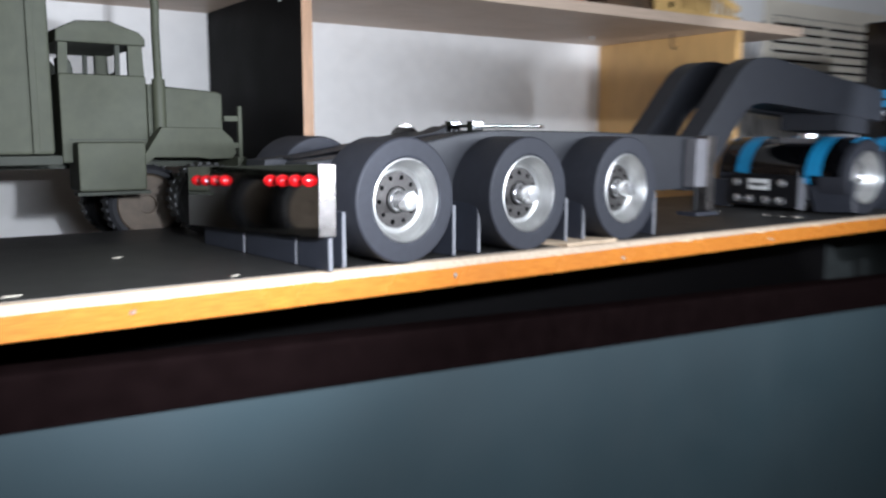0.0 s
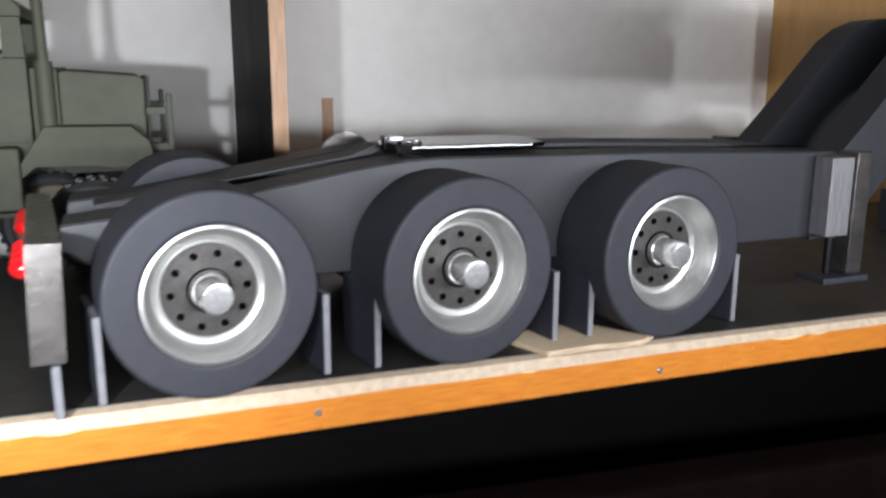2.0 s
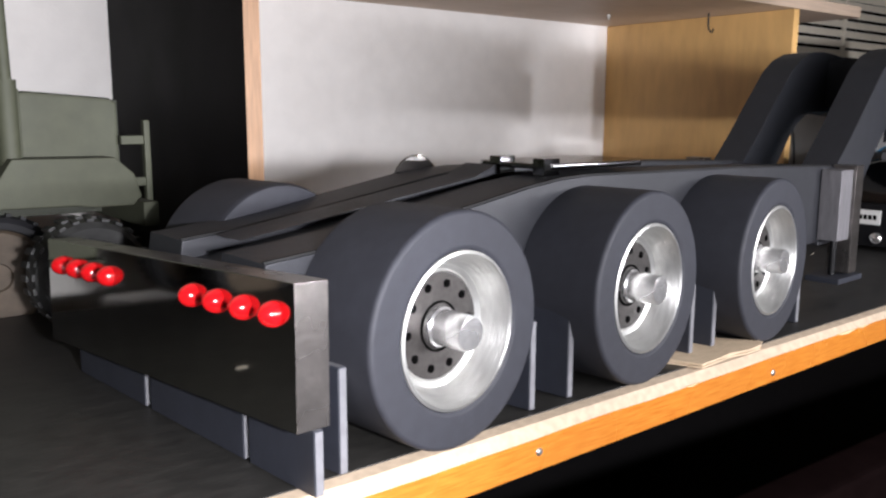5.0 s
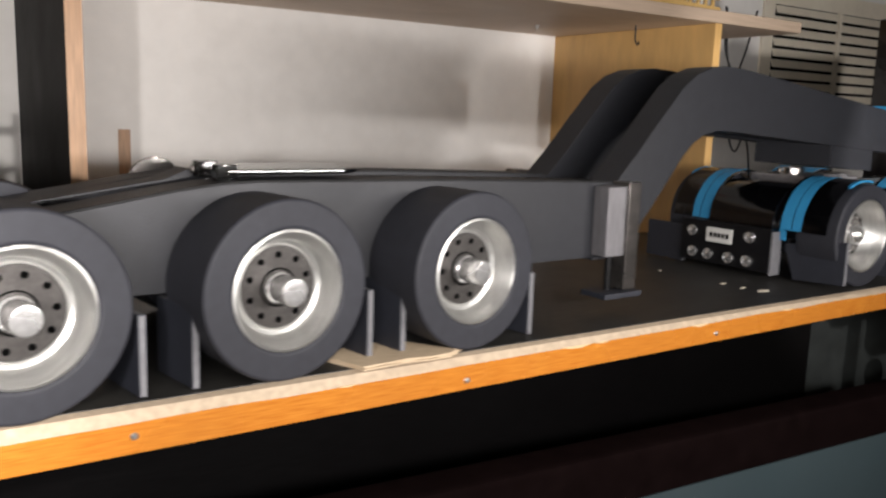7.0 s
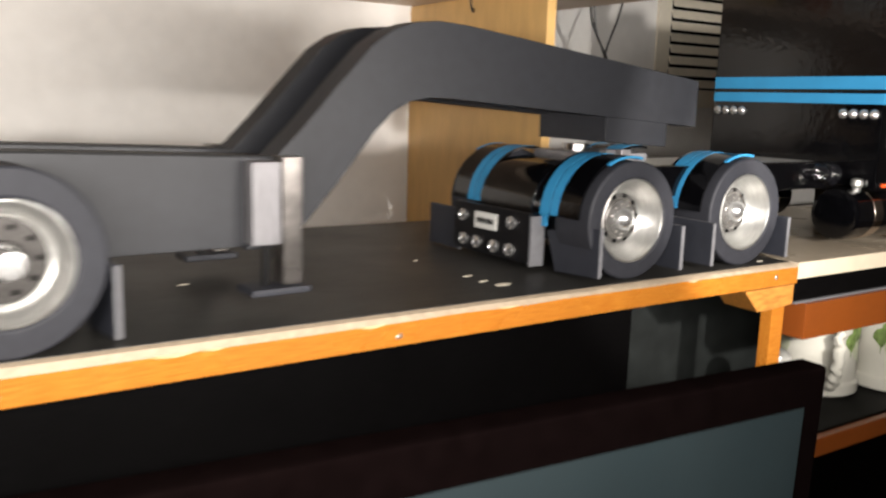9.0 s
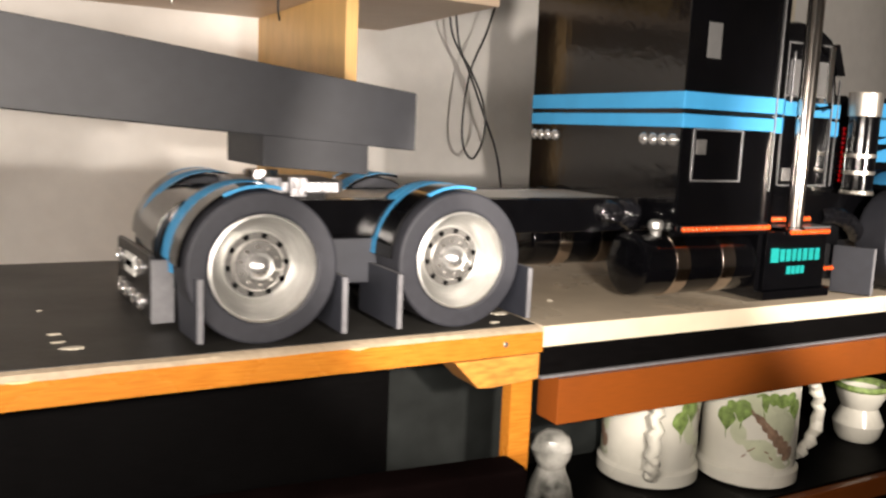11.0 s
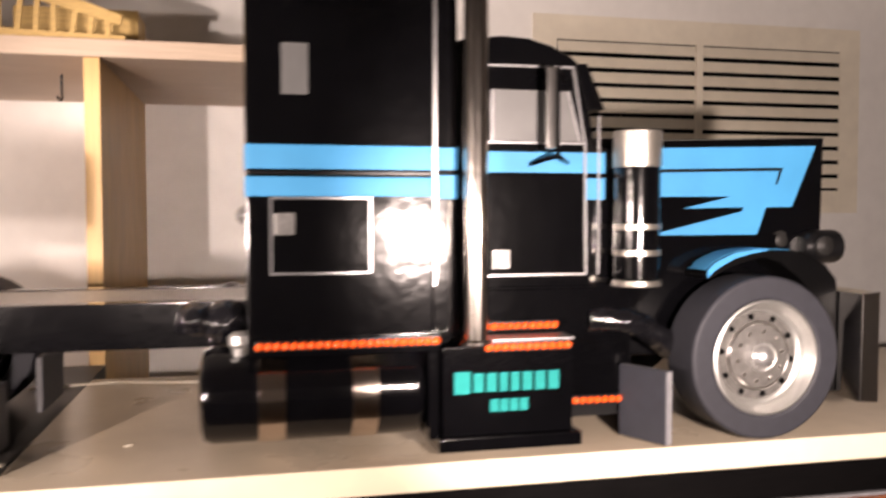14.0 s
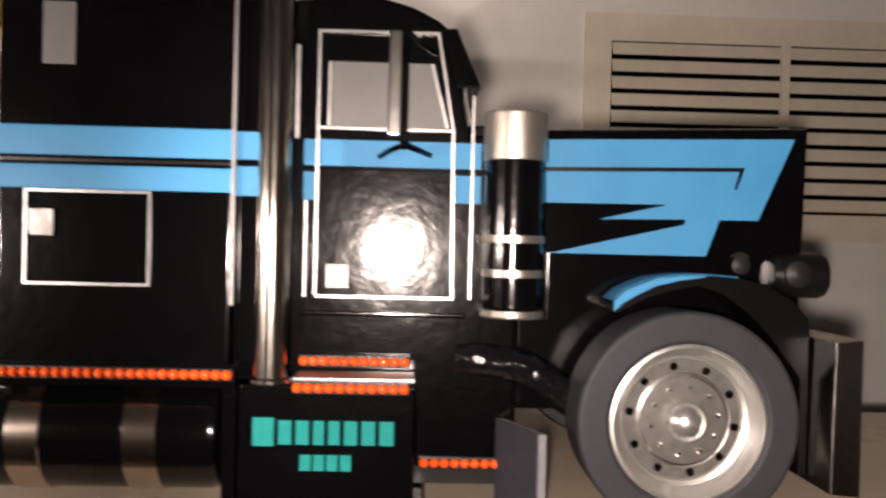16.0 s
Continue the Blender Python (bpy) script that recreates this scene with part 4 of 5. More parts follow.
def mirror(s):
    y = s(0.018)
    d = 1 if y < YC else -1
    m = part("mirror", box(B(), 2.5575, 2.5655, min(y, y + 0.004 * d), max(y, y + 0.004 * d), 0.2265, 0.2885, 0.0012), M["chrome"], truck, "tall chromed mirror")
    part("mirror_post", tube(B(), [(2.5675, y + 0.003 * d, 0.2885), (2.5675, y + 0.003 * d, 0.224)], 0.0016, 10), M["black"], m)
    part("mirror_arm", tube(B(), curve_pts([(2.5685, y + 0.003 * d, 0.2885), (2.575, y + 0.014 * d, 0.284), (2.586, s(CY), 0.280)]), 0.0014, 8), M["black"], m)
    part("mirror_arm", tube(B(), curve_pts([(2.5675, y + 0.003 * d, 0.2215), (2.560, y + 0.012 * d, 0.2195), (2.5525, s(CY), 0.2165)]), 0.0018, 8), M["black"], m)
    part("mirror_arm", tube(B(), curve_pts([(2.5675, y + 0.003 * d, 0.2215), (2.575, y + 0.012 * d, 0.220), (2.5835, s(CY), 0.2180)]), 0.0018, 8), M["black"], m)
    part("mirror_ball", lathe(B(), [(0, 0.2185), (0.0022, 0.2192), (0.003, 0.2215), (0.0022, 0.2238), (0, 0.2245)], (2.5675, y + 0.003 * d, 0), "z", 12), M["black"], m)


pair(mirror)

# bonnet
HY = 0.057
hood = [(2.6405, 0.060), (2.6405, 0.2380), (2.700, 0.2400), (2.800, 0.2432), (2.8265, 0.2440), (2.8235, 0.115), (2.8235, 0.060)]
part("bonnet", prism(B(), hood, HY, 2 * YC - HY, "y", 0.003), M["black"], truck, "gloss black bonnet")
part("cowl", box(B(), 2.6078, 2.6402, HY - 0.004, 2 * YC - HY + 0.004, 0.2302, 0.2390, 0.001), M["black"], truck)


def flame(s):
    ya, yb = s(HY - 0.0007), s(HY + 0.0005)
    pts = [(2.6415, 0.2313), (2.8172, 0.2362), (2.7945, 0.1836), (2.7695, 0.1834), (2.7610, 0.1592), (2.6610, 0.1600), (2.7470, 0.1800), (2.7475, 0.1833), (2.6920, 0.1822), (2.7360, 0.1924), (2.6415, 0.1918)]
    part("flame_stripe", prism(B(), pts, min(ya, yb), max(ya, yb)), M["blue"], truck, "sky-blue flame stripe on the bonnet")
    yc, yd = s(HY - 0.0012), s(HY)
    slit = [(2.6415, 0.2140), (2.7850, 0.2172), (2.7800, 0.2030), (2.7785, 0.2030), (2.7815, 0.2145), (2.6415, 0.2112)]
    part("stripe_line", prism(B(), slit, min(yc, yd), max(yc, yd)), M["satinblack"], truck)


pair(flame)


def air_cleaner(s):
    y = s(0.0225)
    c = (2.6335, y, 0)
    can = part("air_cleaner", lathe(B(), [(0, 0.1265), (0.0165, 0.1265), (0.0178, 0.128), (0.0178, 0.2135), (0, 0.2135)], c, "z", 40), M["black"], truck, "gloss black air cleaner canister")
    part("cap", lathe(B(), [(0.0178, 0.2136), (0.0186, 0.214), (0.0190, 0.2405), (0.0184, 0.2418), (0.0172, 0.2420), (0.0165, 0.2395), (0, 0.2395)], c, "z", 40), M["steel"], can, "polished cap")
    for z in (0.1655, 0.1455):
        part("band", lathe(B(), [(0.0179, z), (0.0184, z + 0.0004), (0.0184, z + 0.0042), (0.0179, z + 0.0046)], c, "z", 40), M["steel"], can, "polished band")
    part("foot_ring", lathe(B(), [(0, 0.1218), (0.0186, 0.1218), (0.0192, 0.1228), (0.0186, 0.1262), (0, 0.1264)], c, "z", 40), M["steel"], can, "polished ring")
    if y < YC:
        for k in range(12):
            part("red_bead", lathe(B(), [(0.0024, 0.0), (0.0018, -0.0018), (0, -0.0025)], (2.6256, y + 0.0190, 0.137 + k * 0.0056), "y", 10), M["redbead"], can, "red marker bead")


pair(air_cleaner)
hose = curve_pts([(2.604, 0.047, 0.0935), (2.620, 0.043, 0.0935), (2.640, 0.040, 0.090), (2.656, 0.040, 0.082), (2.676, 0.044, 0.068)], 8)
bm = tube(B(), hose, 0.0105, 18)
for v in bm.verts:
    k = noise.noise(v.co * 180)
    v.co += Vector((0.3, -1, 0.6)) * 0.0009 * k
part("intake_hose", bm, M["crinkle"], truck, "crinkled gloss black hose")


# front fenders, headlamps, bumper
def front_fender(s):
    ya, yb = s(0.022), s(HY + 0.002)
    outer = [(2.6930, 0.1285), (2.6945, 0.1325), (2.7005, 0.1385), (2.710, 0.143), (2.719, 0.1464), (2.734, 0.1485), (2.749, 0.149), (2.770, 0.1478), (2.788, 0.1438), (2.803, 0.135),
             (2.8125, 0.124), (2.8135, 0.118), (2.8135, 0.030)]
    inner = [(2.8085, 0.030), (2.8085, 0.088), (2.8005, 0.0985), (2.790, 0.1125), (2.777, 0.126), (2.760, 0.138), (2.745, 0.1425), (2.730, 0.1395), (2.714, 0.1345), (2.6965, 0.1255)]
    f = part("front_fender", prism(B(), outer + inner, min(ya, yb), max(ya, yb), "y", 0.0006), M["fender"], truck, "dull black front fender")
    top = outer[1:8]
    yc, yd = s(0.024), s(0.050)
    part("fender_stripe", prism(B(), [(x - 0.0003, z + 0.0007) for x, z in top] + [(x - 0.0001, z + 0.0003) for x, z in reversed(top)], min(yc, yd), max(yc, yd)), M["blue"], f, "blue streak on the fender")
    low = [(2.6945, 0.1265), (2.7005, 0.1322), (2.710, 0.1375), (2.719, 0.1420), (2.734, 0.1458), (2.749, 0.1480)]
    yc, yd = s(0.0212), s(0.0222)
    part("fender_streak", prism(B(), top[:6] + low[::-1], min(yc, yd), max(yc, yd)), M["blue"], f, "blue streak on the fender's side")
    web = [(2.66, 0.118), (2.675, 0.130), (2.70, 0.142), (2.732, 0.1475), (2.76, 0.143), (2.785, 0.131), (2.81, 0.112), (2.8235, 0.16), (2.66, 0.16)]
    part("fender_web", prism(B(), web, min(s(HY - 0.003), s(HY + 0.001)), max(s(HY - 0.003), s(HY + 0.001))), M["black"], truck)
    yl = s(0.052)
    h = part("headlamp", lathe(B(), [(0, 2.800), (0.0085, 2.8005), (0.0122, 2.8040), (0.0142, 2.810), (0.0145, 2.831), (0.0134, 2.834), (0.011, 2.833), (0.006, 2.8315), (0, 2.831)], (0, yl, 0.1495), "x", 28), M["satinblack"], truck, "black twin headlamp pod")
    part("lamp_side", lathe(B(), [(0.0085, 0.0), (0.008, -0.0025), (0.004, -0.0045), (0, -0.005)], (2.8125, yl - 0.0140 if yl < YC else yl + 0.0140, 0.1505), "y", 20), M["lens"], h)
    part("marker_lamp", lathe(B(), [(0.0085, 0.001), (0.008, -0.002), (0.004, -0.004), (0, -0.0045)], (2.7835, s(HY), 0.155), "y", 20), M["lens"], truck, "round smoked lamp")


pair(front_fender)
bumper_pts = [(2.8140, 0.0270), (2.8310, 0.0255), (2.8310, 0.1150), (2.8150, 0.1135)]
part("front_bumper", prism(B(), bumper_pts, -0.007, 2 * YC + 0.007, "y", 0.0008), M["chrome"], truck, "chromed front bumper")
pair(lambda s: part("front_flap", plate_bm(2.650, min(s(-0.001), s(0.040)), max(s(-0.001), s(0.040)), 0.0005, 0.058, 0.0055, -0.020 if s(0) == 0 else 0.0), [M["flap"], M["flapedge"]], truck, "dark grey plate with scuffed edges"))
part("belly", box(B(), 2.578, 2.640, CY + 0.004, 2 * YC - CY - 0.004, 0.0155, 0.0262), M["satinblack"], truck)

# ---- the olive army truck ----
GM = pose(0.86, 0.410, 0, 0, 0, 1.5)
army = thing("army_truck_model", "matt olive scale-model army truck with cab and cargo body", "model truck", local=GM)
GW = 0.235
lug = mesh_of("lug", box(B(), -0.0022, 0.0022, 0.003, 0.032, 0.0, 0.0026), M["tyreblack"])
for y0, far in ((0.064, False), (GW, True)):
    for xw in (0.006, -0.33, -0.44):
        w = part("wheel", lathe(B(), [(0, 0.012), (0.012, 0.012), (0.013, 0.008), (0.040, 0.007), (0.043, 0.003), (0.0435, 0.010), (0, 0.020)], seg=36), M["hubbrown"], army, "dull brown wheel disc",
                 pose(xw, y0, 0.0335, 0, 0, 180 if far else 0))
        part("tyre", lathe(B(), [(0.043, 0.008), (0.044, 0.001), (0.050, 0.0), (0.0545, 0.003), (0.056, 0.008), (0.056, 0.028), (0.052, 0.034), (0.043, 0.034), (0.043, 0.008)], seg=40), M["tyreblack"], w, "black tyre")
        for k in range(30):
            part("lug", lug, None, w, "", Matrix.Rotation(2 * math.pi * k / 30, 4, "Y") @ Matrix.Translation((0, 0, 0.0552)))
part("chassis", box(B(), -0.55, 0.10, 0.075, GW - 0.075, 0.086, 0.112), M["greendark"], army)
# bonnet with rounded edges and sloping fenders
part("bonnet", prism(B(), [(0.020, 0.100), (0.020, 0.1945), (0.030, 0.1965), (0.100, 0.1915), (0.1065, 0.187), (0.1065, 0.100)], 0.035, GW - 0.035, "y", 0.004), M["green"], army)
part("cowl", box(B(), -0.002, 0.0235, 0.024, GW - 0.024, 0.100, 0.1985, 0.002), M["green"], army)
for y0 in (0.0, GW - 0.05):
    part("fender", prism(B(), [(-0.026, 0.090), (-0.010, 0.114), (0.008, 0.1415), (0.090, 0.1405), (0.106, 0.126), (0.112, 0.106), (0.104, 0.098), (0.070, 0.098), (0.056, 0.100), (-0.002, 0.101), (-0.018, 0.088)], y0, y0 + 0.05, "y", 0.002), M["green"], army)
part("grille", box(B(), 0.1067, 0.1115, 0.05, GW - 0.05, 0.105, 0.190, 0.001), M["greendark"], army)
for y0 in (0.028, GW - 0.036):
    g = part("brush_guard", box(B(), 0.1265, 0.1325, y0, y0 + 0.008, 0.082, 0.172, 0.0015), M["green"], army, "olive brush guard post")
    for z in (0.112, 0.150):
        part("guard_bar", box(B(), 0.106, 0.1267, y0 + 0.001, y0 + 0.007, z, z + 0.008, 0.001), M["green"], g)
part("front_bumper", box(B(), 0.1125, 0.1262, 0.0, GW, 0.078, 0.100, 0.001), M["green"], army)
# cab with open windows
CX0, CX1 = -0.112, -0.003
part("cab_lower", box(B(), CX0, CX1, 0.022, GW - 0.022, 0.095, 0.2085, 0.003), M["green"], army, "olive cab")
for y in (0.026, GW - 0.034):
    part("pillar", prism(B(), [(CX0 + 0.001, 0.207), (CX0 + 0.012, 0.207), (CX0 + 0.014, 0.250), (CX0 + 0.003, 0.250)], y, y + 0.008), M["green"], army)
    part("pillar", prism(B(), [(-0.024, 0.207), (-0.004, 0.207), (-0.006, 0.250), (-0.024, 0.250)], y, y + 0.008), M["green"], army)
    part("quarter_pillar", prism(B(), [(-0.041, 0.207), (-0.035, 0.207), (-0.034, 0.250), (-0.040, 0.250)], y + 0.001, y + 0.005), M["greendark"], army)
part("roof", prism(B(), [(-0.114, 0.247), (-0.113, 0.262), (-0.088, 0.2745), (-0.048, 0.2765), (-0.010, 0.264), (-0.003, 0.256), (-0.003, 0.247)], 0.018, GW - 0.018, "y", 0.003), M["green"], army)
part("steering_wheel", tube(B(), [(-0.035 + 0.006 * math.cos(a), 0.065 + 0.013 * math.sin(a), 0.211 + 0.004 * math.cos(a)) for a in (2 * math.pi * k / 20 for k in range(21))], 0.0014, 8), M["greendark"], army)
for sy in (0.045, 0.140):
    part("seat_back", prism(B(), [(-0.100, 0.207), (-0.088, 0.207), (-0.091, 0.224), (-0.096, 0.231), (-0.102, 0.231)], sy, sy + 0.05, "y", 0.002), M["greendark"], army)
st = part("exhaust_pipe", tube(B(), curve_pts([(0.012, 0.020, 0.120), (0.012, 0.020, 0.20), (0.011, 0.020, 0.270), (0.011, 0.018, 0.302), (0.006, 0.014, 0.320)]), 0.0054, 16), M["green"], army, "olive exhaust pipe")
part("muffler", tube(B(), [(0.012, 0.020, 0.125), (0.012, 0.020, 0.205)], 0.0085, 18), M["green"], st)
part("fuel_tank", box(B(), -0.100, -0.015, -0.006, 0.05, 0.059, 0.122, 0.004), M["green"], army, "olive tank with step")
part("step", box(B(), -0.104, -0.013, -0.012, 0.01, 0.0545, 0.0588, 0.0006), M["greendark"], army)
part("door_seam", box(B(), CX0 + 0.008, CX1 - 0.004, 0.0205, 0.0225, 0.124, 0.1255), M["greendark"], army)
# cargo body
part("cargo_body", box(B(), -0.56, -0.124, -0.002, GW + 0.002, 0.106, 0.33, 0.006), M["green"], army, "olive canvas-covered cargo body")
for k in range(7):
    part("side_rib", box(B(), -0.54 + k * 0.065, -0.532 + k * 0.065, -0.006, 0.0, 0.108, 0.325, 0.001), M["green"], army)
part("bed_rail", box(B(), -0.56, -0.118, -0.008, GW + 0.008, 0.094, 0.1055, 0.001), M["greendark"], army)

# a loose tyre between the bumper and the army truck
loose = thing("spare_wheel", "loose black model wheel with chunky tread standing on the desk", "wheel", (0.913, 0.378, 0.0))
CT = (0.913, 0.0, 0.0478)
tread = part("tyre", lathe(B(), [(0.024, 0.366), (0.030, 0.361), (0.040, 0.359), (0.0445, 0.363), (0.0455, 0.368), (0.0455, 0.390), (0.0445, 0.395), (0.040, 0.399), (0.030, 0.397), (0.024, 0.392), (0.024, 0.366)], CT, "y", 48), M["tyrelug"], loose, "black rubber casing")
part("hub", lathe(B(), [(0, 0.372), (0.010, 0.370), (0.012, 0.376), (0.0238, 0.378), (0.0238, 0.384), (0, 0.384)], CT, "y", 32), M["hubbrown"], loose, "dull brown hub")
blocks = [mesh_of("tread_block", prism(B(), [(-0.0036, y0), (0.0016, y0), (0.0036, y1), (-0.0016, y1)], 0.0, 0.0026, "z", 0.0004), M["tyrelug"]) for y0, y1 in ((-0.0185, -0.0015), (0.0185, 0.0015))]
for k in range(26):
    for b in (0, 1):
        part("tread_block", blocks[b], None, tread, "", Matrix.Translation((CT[0], 0.379, CT[2])) @ Matrix.Rotation(2 * math.pi * (k + 0.5 * b) / 26, 4, "Y") @ Matrix.Translation((0, 0, 0.0450)))

# ---- things on the shelf ----
SZ = 0.3832
single("flower_pot", lathe(B(), [(0, SZ), (0.052, SZ), (0.062, SZ + 0.075), (0.068, SZ + 0.076), (0.070, SZ + 0.098), (0.064, SZ + 0.098), (0.060, SZ + 0.085), (0, SZ + 0.085)], (1.715, 0.575, 0), "z", 40),
       M["terracotta"], "terracotta flower pot on the shelf", "flower pot")
foil_heap = thing("silver_ornament", "glittering silver bird ornament on the shelf", "ornament", (1.565, 0.565, SZ))
for k in range(16):
    c = Vector((1.50 + 0.14 * random.random(), 0.53 + 0.07 * random.random(), SZ + 0.004 + 0.03 * random.random()))
    bm = B()
    bmesh.ops.create_icosphere(bm, subdivisions=2, radius=0.016 + 0.012 * random.random(), matrix=Matrix.Translation(c) @ Euler((k, k * 2, k)).to_matrix().to_4x4() @ Matrix.Diagonal((1.7, 0.7, 0.9, 1)))
    for v in bm.verts:
        v.co += Vector((random.uniform(-1, 1), random.uniform(-1, 1), random.uniform(-1, 1))) * 0.0024
        v.co.z = max(v.co.z, SZ)
    part("foil_piece", bm, M["glitter"], foil_heap)
part("tail", prism(B(), [(1.600, SZ + 0.030), (1.640, SZ + 0.040), (1.690, SZ + 0.036), (1.642, SZ + 0.026)], 0.555, 0.563, "y", 0.002), M["glitter"], foil_heap)
single("orange_carton", prism(B(), [(1.270, SZ), (1.338, SZ), (1.341, SZ + 0.058), (1.322, SZ + 0.066), (1.267, SZ + 0.062)], 0.535, 0.60, "y", 0.004), M["terracotta"], "creased orange carton on the shelf", "carton")
for x, y, r, h, m, lab in ((1.362, 0.57, 0.014, 0.075, "smoke", "smoked brown glass vial on the shelf"), (1.382, 0.545, 0.0085, 0.045, "blue", "small sky-blue vial on the shelf"),
                           (1.398, 0.58, 0.012, 0.070, "smoke", "smoked brown glass vial on the shelf"), (1.417, 0.555, 0.013, 0.060, "terracotta", "small orange vial on the shelf")):
    single("vial", lathe(B(), [(0, SZ), (r, SZ), (r * 1.05, SZ + 0.006), (r, SZ + 0.7 * h), (r * 0.6, SZ + 0.85 * h), (r * 0.6, SZ + h), (0, SZ + h)], (x, y, 0), "z", 20), M[m], lab, "vial", group="vials on the shelf")
camo = thing("camouflaged_tank_model", "brown camouflaged model tank on the shelf", "model tank", (1.87, 0.56, SZ))
part("hull", prism(B(), [(1.785, SZ + 0.012), (1.80, SZ + 0.038), (1.93, SZ + 0.042), (1.945, SZ + 0.012)], 0.52, 0.62, "y", 0.002), M["camo"], camo)
part("turret", lathe(B(), [(0, SZ + 0.042), (0.042, SZ + 0.042), (0.036, SZ + 0.068), (0.02, SZ + 0.076), (0, SZ + 0.076)], (1.86, 0.57, 0), "z", 20), M["camo"], camo)
part("gun", tube(B(), [(1.89, 0.57, SZ + 0.058), (2.02, 0.545, SZ + 0.062)], 0.004, 10), M["camo"], camo)
for y in (0.512, 0.612):
    part("track", prism(B(), [(1.785, SZ + 0.008), (1.80, SZ + 0.0), (1.93, SZ + 0.0), (1.945, SZ + 0.008), (1.94, SZ + 0.018), (1.79, SZ + 0.018)], y, y + 0.016, "y", 0.002), M["camo"], camo)
# fretwork cut-out of a crane, its openings' shade painted as black discs
fret = thing("plywood_fretwork", "fretwork plywood crane cut-out leaning on the shelf", "fretwork", (2.05, 0.5, SZ))
part("tower", prism(B(), [(1.915, SZ), (1.990, SZ), (1.992, SZ + 0.030), (1.978, SZ + 0.070), (1.985, SZ + 0.110), (1.950, SZ + 0.112), (1.938, SZ + 0.060), (1.912, SZ + 0.028)], 0.497, 0.502), M["cut"], fret)
part("sill", prism(B(), [(1.991, SZ), (2.195, SZ), (2.195, SZ + 0.010), (1.992, SZ + 0.016)], 0.497, 0.502), M["cut"], fret)
part("jib", prism(B(), [(1.980, SZ + 0.082), (2.190, SZ + 0.022), (2.192, SZ + 0.034), (1.986, SZ + 0.108)], 0.4965, 0.5015), M["cut"], fret)
for k in range(9):
    x = 2.012 + 0.020 * k
    part("lattice_bar", prism(B(), [(x, SZ + 0.010), (x + 0.006, SZ + 0.010), (x + 0.012 - 0.003 * (k % 3), SZ + 0.080 - 0.0057 * k), (x + 0.006 - 0.003 * (k % 3), SZ + 0.082 - 0.0057 * k)], 0.4975, 0.5012), M["cut"], fret)
# black discs on the solid board stand for shaded openings
for x, z, r in ((1.962, 0.020, 0.007), (1.962, 0.048, 0.006), (1.970, 0.088, 0.006), (2.055, 0.072, 0.008), (2.098, 0.058, 0.006)):
    part("opening", lathe(B(), [(r, 0.0), (r * 0.9, -0.0008), (0, -0.0010)], (x, 0.4966, SZ + z), "y", 14), M["hole"], fret)
tin = thing("dark_box", "dark brown box with a teal pane on the shelf", "box", (1.93, 0.58, SZ))
part("body", box(B(), 1.885, 1.965, 0.56, 0.63, SZ + 0.0, SZ + 0.110, 0.003), M["camo"], tin)
part("pane", box(B(), 1.905, 1.930, 0.5580, 0.5605, SZ + 0.035, SZ + 0.085, 0.001), M["teal"], tin, "teal pane")
single("wooden_crate", box(B(), 2.05, 2.20, 0.58, 0.66, SZ, SZ + 0.06, 0.002), M["cut"], "small plywood box on the shelf", "box")

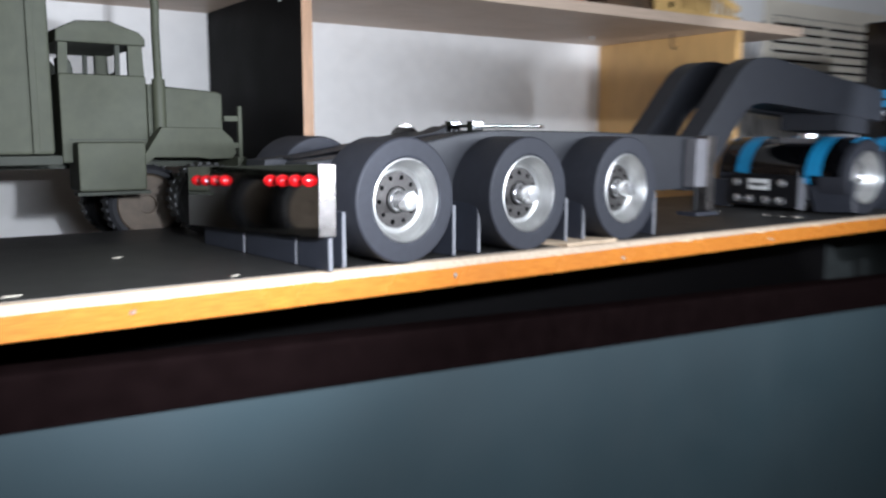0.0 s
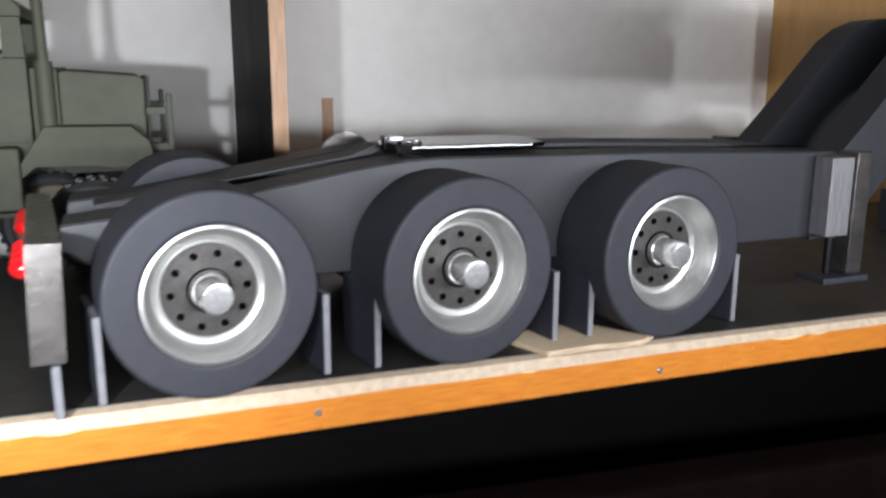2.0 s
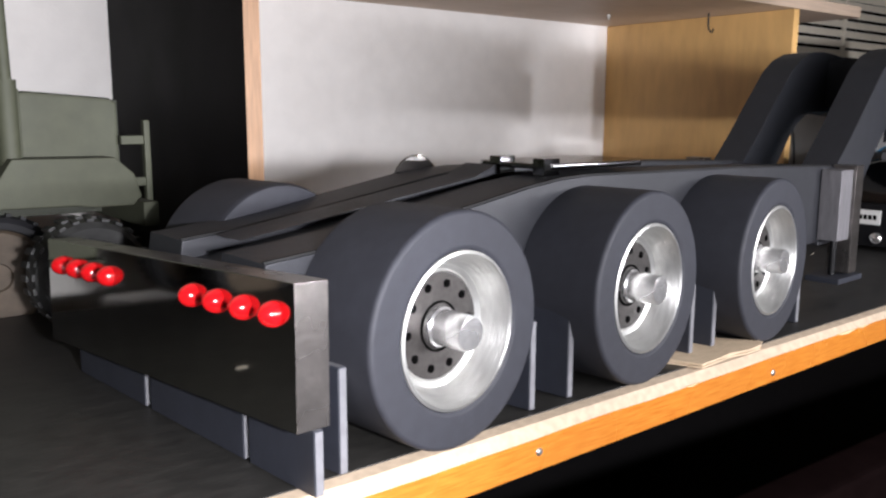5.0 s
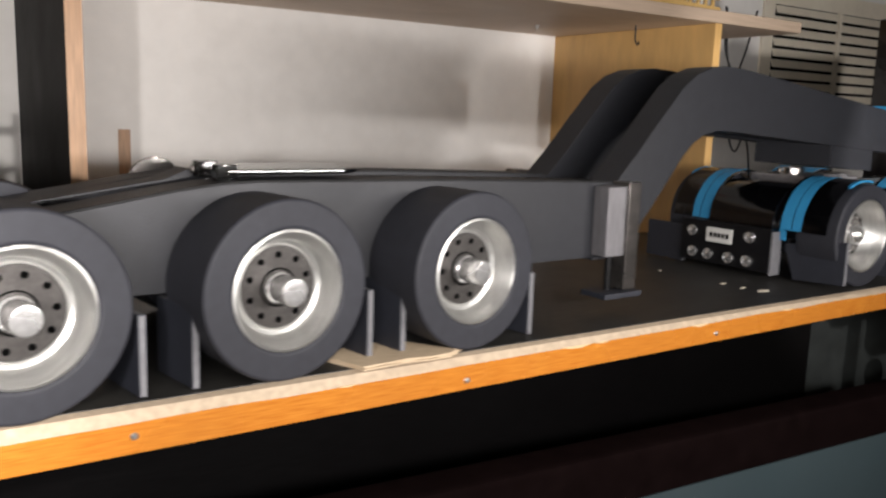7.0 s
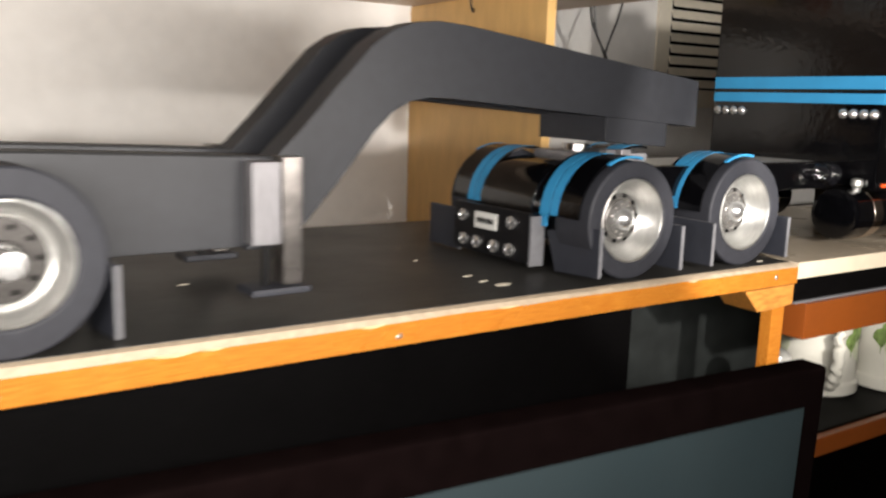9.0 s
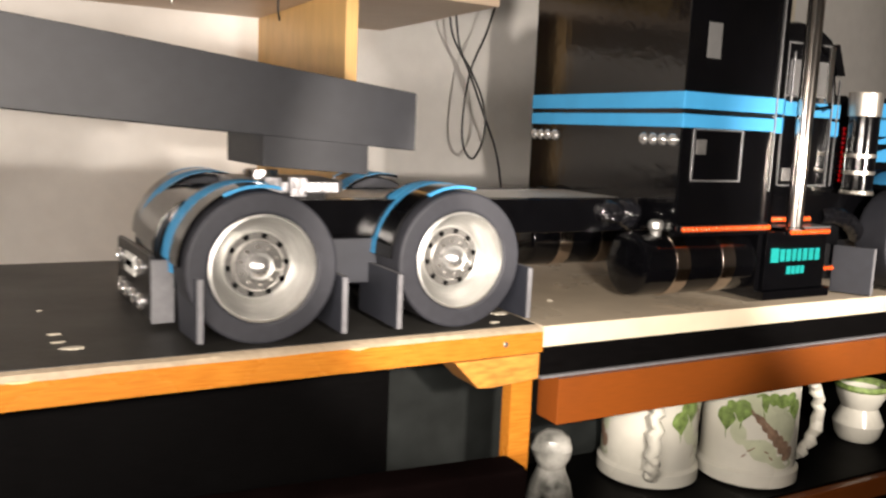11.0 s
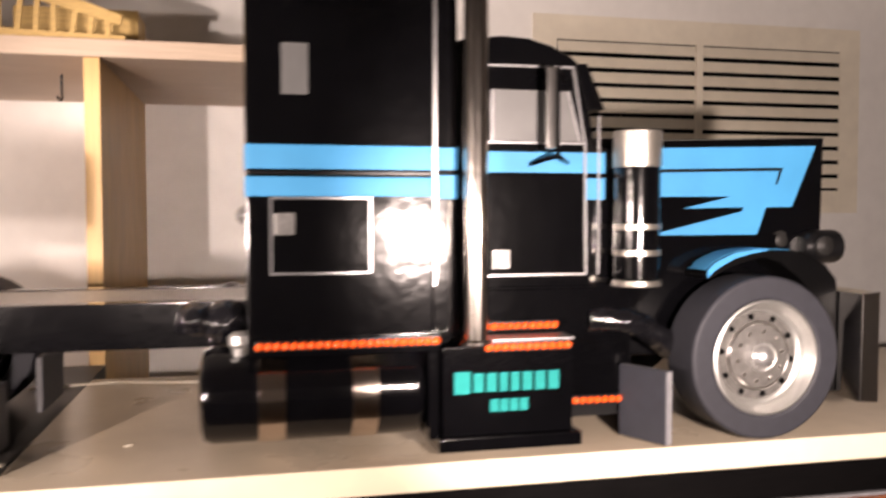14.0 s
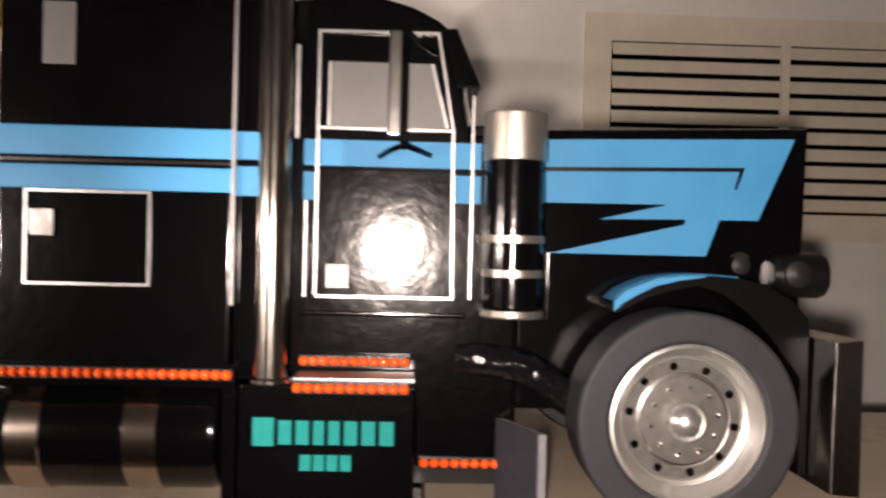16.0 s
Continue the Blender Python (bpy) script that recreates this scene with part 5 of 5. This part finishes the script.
# ---- mugs under the side desk ----
def mug(x, y, turn, name="mug"):
    z0 = -0.2368
    t = thing("mug", "cream ceramic mug with painted green leaves and rope handle", "mug", local=pose(x, y, z0, 0, 0, turn), group="mugs on the lower shelf")
    R, H = 0.0580, 0.146
    part("body", lathe(B(), [(0, 0.0), (R, 0.0), (R + 0.004, 0.003), (R + 0.004, 0.018), (R, 0.022), (R - 0.001, H - 0.006), (R + 0.001, H), (R - 0.003, H), (R - 0.006, 0.012), (0, 0.010)], (0, 0, 0), "z", 48), M["ceramic"], t)
    h = []
    for k in range(25):
        a = radians(-80 + 160 * k / 24)
        h.append((R + 0.002 + 0.034 * math.cos(a), 0.0025 * math.sin(k * 1.9), 0.074 + 0.055 * math.sin(a)))
    bm = tube(B(), h, 0.0075, 12)
    for v in bm.verts:
        v.co += Vector((0.0012 * math.sin(v.co.z * 420), 0.0012 * math.cos(v.co.z * 420), 0))
    part("handle", bm, M["ceramic"], t, "twisted rope handle")
    random.seed(5)

    def glaze(a, z, w, hgt, tilt, m, nm, lift=0.0):
        bm = B()
        ring = []
        for k in range(12):
            q = 2 * math.pi * k / 12
            u, v = w * math.cos(q) * (1 - 0.8 * max(0, math.sin(q))), hgt * math.sin(q)
            u, v = u * math.cos(tilt) - v * math.sin(tilt), u * math.sin(tilt) + v * math.cos(tilt)
            ang = a + u / R
            ring.append(((R + 0.0004 + lift) * math.cos(ang), (R + 0.0004 + lift) * math.sin(ang), z + v))
        top = [bm.verts.new(p) for p in ring]
        c = bm.verts.new(((R + 0.0006 + 1.5 * lift + 6 * w * w) * math.cos(a), (R + 0.0006 + 1.5 * lift + 6 * w * w) * math.sin(a), z))
        for k in range(12):
            bm.faces.new((top[k], top[(k + 1) % 12], c))
        bmesh.ops.recalc_face_normals(bm, faces=bm.faces[:])
        part(nm, bm, M[m], t)

    for side in (0, math.pi):
        for da, z, w, h, q in ((-1.95, 0.106, 0.016, 0.022, 1.3), (-1.60, 0.096, 0.018, 0.024, 0.7), (-1.25, 0.078, 0.013, 0.022, 0.2), (-1.85, 0.050, 0.014, 0.024, 1.2), (-2.30, 0.070, 0.010, 0.018, 0.3), (-1.40, 0.034, 0.008, 0.022, 1.4)):
            glaze(side + da, z, w, h, q, "washglaze", "painted_wash", -0.0001)
        for k in range(7):
            glaze(side - 2.02 + 0.135 * k, 0.096 - 0.0085 * k, 0.0040 + 0.0011 * k, 0.010, 0.85, "barkglaze", "painted_branch", 0.0001)
        for k in range(6):
            glaze(side - 2.15 + 0.11 * k, 0.050 - 0.012 * (0.4 * k - 1) ** 2 + 0.002, 0.0010, 0.0046, 1.57 + 0.32 * (2.5 - k), "barkglaze", "painted_stroke", 0.0001)
        for da, z, w, q in ((-2.56, 0.082, 0.012, 0.12), (-2.24, 0.095, 0.012, -0.15), (-2.44, 0.098, 0.007, 0.6), (-1.84, 0.108, 0.010, 0.35), (-1.64, 0.110, 0.009, -0.1), (-1.45, 0.109, 0.009, -0.45), (-1.06, 0.098, 0.011, 0.1), (-1.22, 0.112, 0.008, -0.5)):
            glaze(side + da, z, w, w * 1.25, 3.14 + q, "leafglaze", "painted_leaf", 0.0002)
            glaze(side + da + 0.09 * q, z - w * 1.55, 0.0007, w * 0.6, 3.14 + q, "leafglaze", "leaf_stem", 0.0002)
    return t


mug(2.436, 0.130, -129)
mug(2.556, 0.080, -20)
random.seed(2)
bm = lathe(B(), [(0, -0.2368), (0.021, -0.2368), (0.025, -0.226), (0.026, -0.208), (0.022, -0.190), (0.016, -0.176), (0.015, -0.170), (0.020, -0.160), (0.022, -0.150), (0.018, -0.139), (0.009, -0.133), (0, -0.132)], (2.236, 0.062, 0), "z", 28)
for v in bm.verts:
    v.co += Vector((1, 0.6, 0.4)) * 0.003 * noise.noise(v.co * 45)
single("ceramic_figurine", bm, M["speckle"], "small white glazed ceramic figurine with dark patches", "figurine")
pot = thing("ceramic_figure", "small cream ceramic pot with green glazed rim", "ornament", (2.805, 0.10, -0.2368))
part("body", lathe(B(), [(0, -0.2368), (0.024, -0.2368), (0.030, -0.2290), (0.034, -0.2120), (0.027, -0.1950), (0.024, -0.1890), (0.032, -0.1720), (0.034, -0.1620), (0.030, -0.1620), (0, -0.1820)], (2.805, 0.10, 0), "z", 28), M["ceramic"], pot)
part("rim", lathe(B(), [(0.0335, -0.1630), (0.036, -0.1590), (0.035, -0.1530), (0.031, -0.1540), (0.0305, -0.1620)], (2.805, 0.10, 0), "z", 28), M["leafglaze"], pot, "green glazed rim")

# ---- cables, shim and chips ----
single("hanging_cable", tube(B(), curve_pts([(2.412, 0.66, 0.43), (2.420, 0.66, 0.345), (2.454, 0.66, 0.286), (2.490, 0.66, 0.210), (2.520, 0.66, 0.144), (2.536, 0.66, 0.072), (2.550, 0.66, -0.05)], 10), 0.0021, 8), M["cable"], "black cable hanging behind the desk", "cable")
single("hanging_cable", tube(B(), curve_pts([(2.515, 0.66, 0.43), (2.490, 0.66, 0.350), (2.458, 0.656, 0.280), (2.444, 0.652, 0.195), (2.448, 0.650, 0.148), (2.467, 0.648, 0.130), (2.488, 0.650, 0.170), (2.486, 0.654, 0.225), (2.466, 0.664, 0.278), (2.440, 0.668, 0.325), (2.425, 0.668, 0.43)], 10), 0.0021, 8), M["cable"], "black cable hanging in a loop from the shelf", "cable")
single("thin_wire", tube(B(), curve_pts([(2.12, 0.33, 0.0022), (2.20, 0.345, 0.0022), (2.27, 0.330, 0.0022), (2.33, 0.335, 0.0022)], 8), 0.0014, 8), M["paper"], "thin pale wire lying on the desk", "wire")
shim = thing("wood_shim", "splintered pale plywood shim on the desk edge", "wood scrap", (1.26, 0.02, 0.0))
for k, (z0, z1, sh) in enumerate(((0.0004, 0.0015, 0.0), (0.0017, 0.0028, 0.0025), (0.0030, 0.0041, -0.001))):
    pts = [(1.204 + sh, 0.046), (1.210, 0.030 - sh), (1.222 + sh, 0.002 + 0.4 * sh), (1.240, 0.0035 + sh), (1.262 + sh, 0.005), (1.281, 0.0025 + sh), (1.300 - sh, 0.003), (1.312 + sh, 0.010), (1.296, 0.030 + sh), (1.282 + sh, 0.052), (1.25, 0.056 - sh)]
    part("veneer_layer", prism(B(), pts, z0, z1, "z"), M["ply"], shim)
random.seed(11)
for x, y, s in ((1.762, 0.107, 0.006), (1.764, 0.080, 0.006), (1.772, 0.059, 0.010), (2.134, 0.028, 0.006), (2.160, 0.060, 0.013), (0.757, 0.206, 0.007), (0.821, 0.027, 0.004), (0.630, 0.032, 0.009), (1.492, 0.190, 0.005), (1.755, 0.200, 0.003), (2.247, 0.096, 0.005)):
    k = random.random() * 3
    pts = [(x + s * (0.6 + 0.5 * random.random()) * math.cos(a + k), y + s * 0.5 * (0.6 + 0.5 * random.random()) * math.sin(a + k)) for a in (0, 1.1, 2.2, 3.3, 4.4, 5.4)]
    single("paper_chip", prism(B(), pts, 0.0002, 0.0009, "z"), M["paper"], "pale paper chip on the desk", "paper chip", group="chips on the desk")
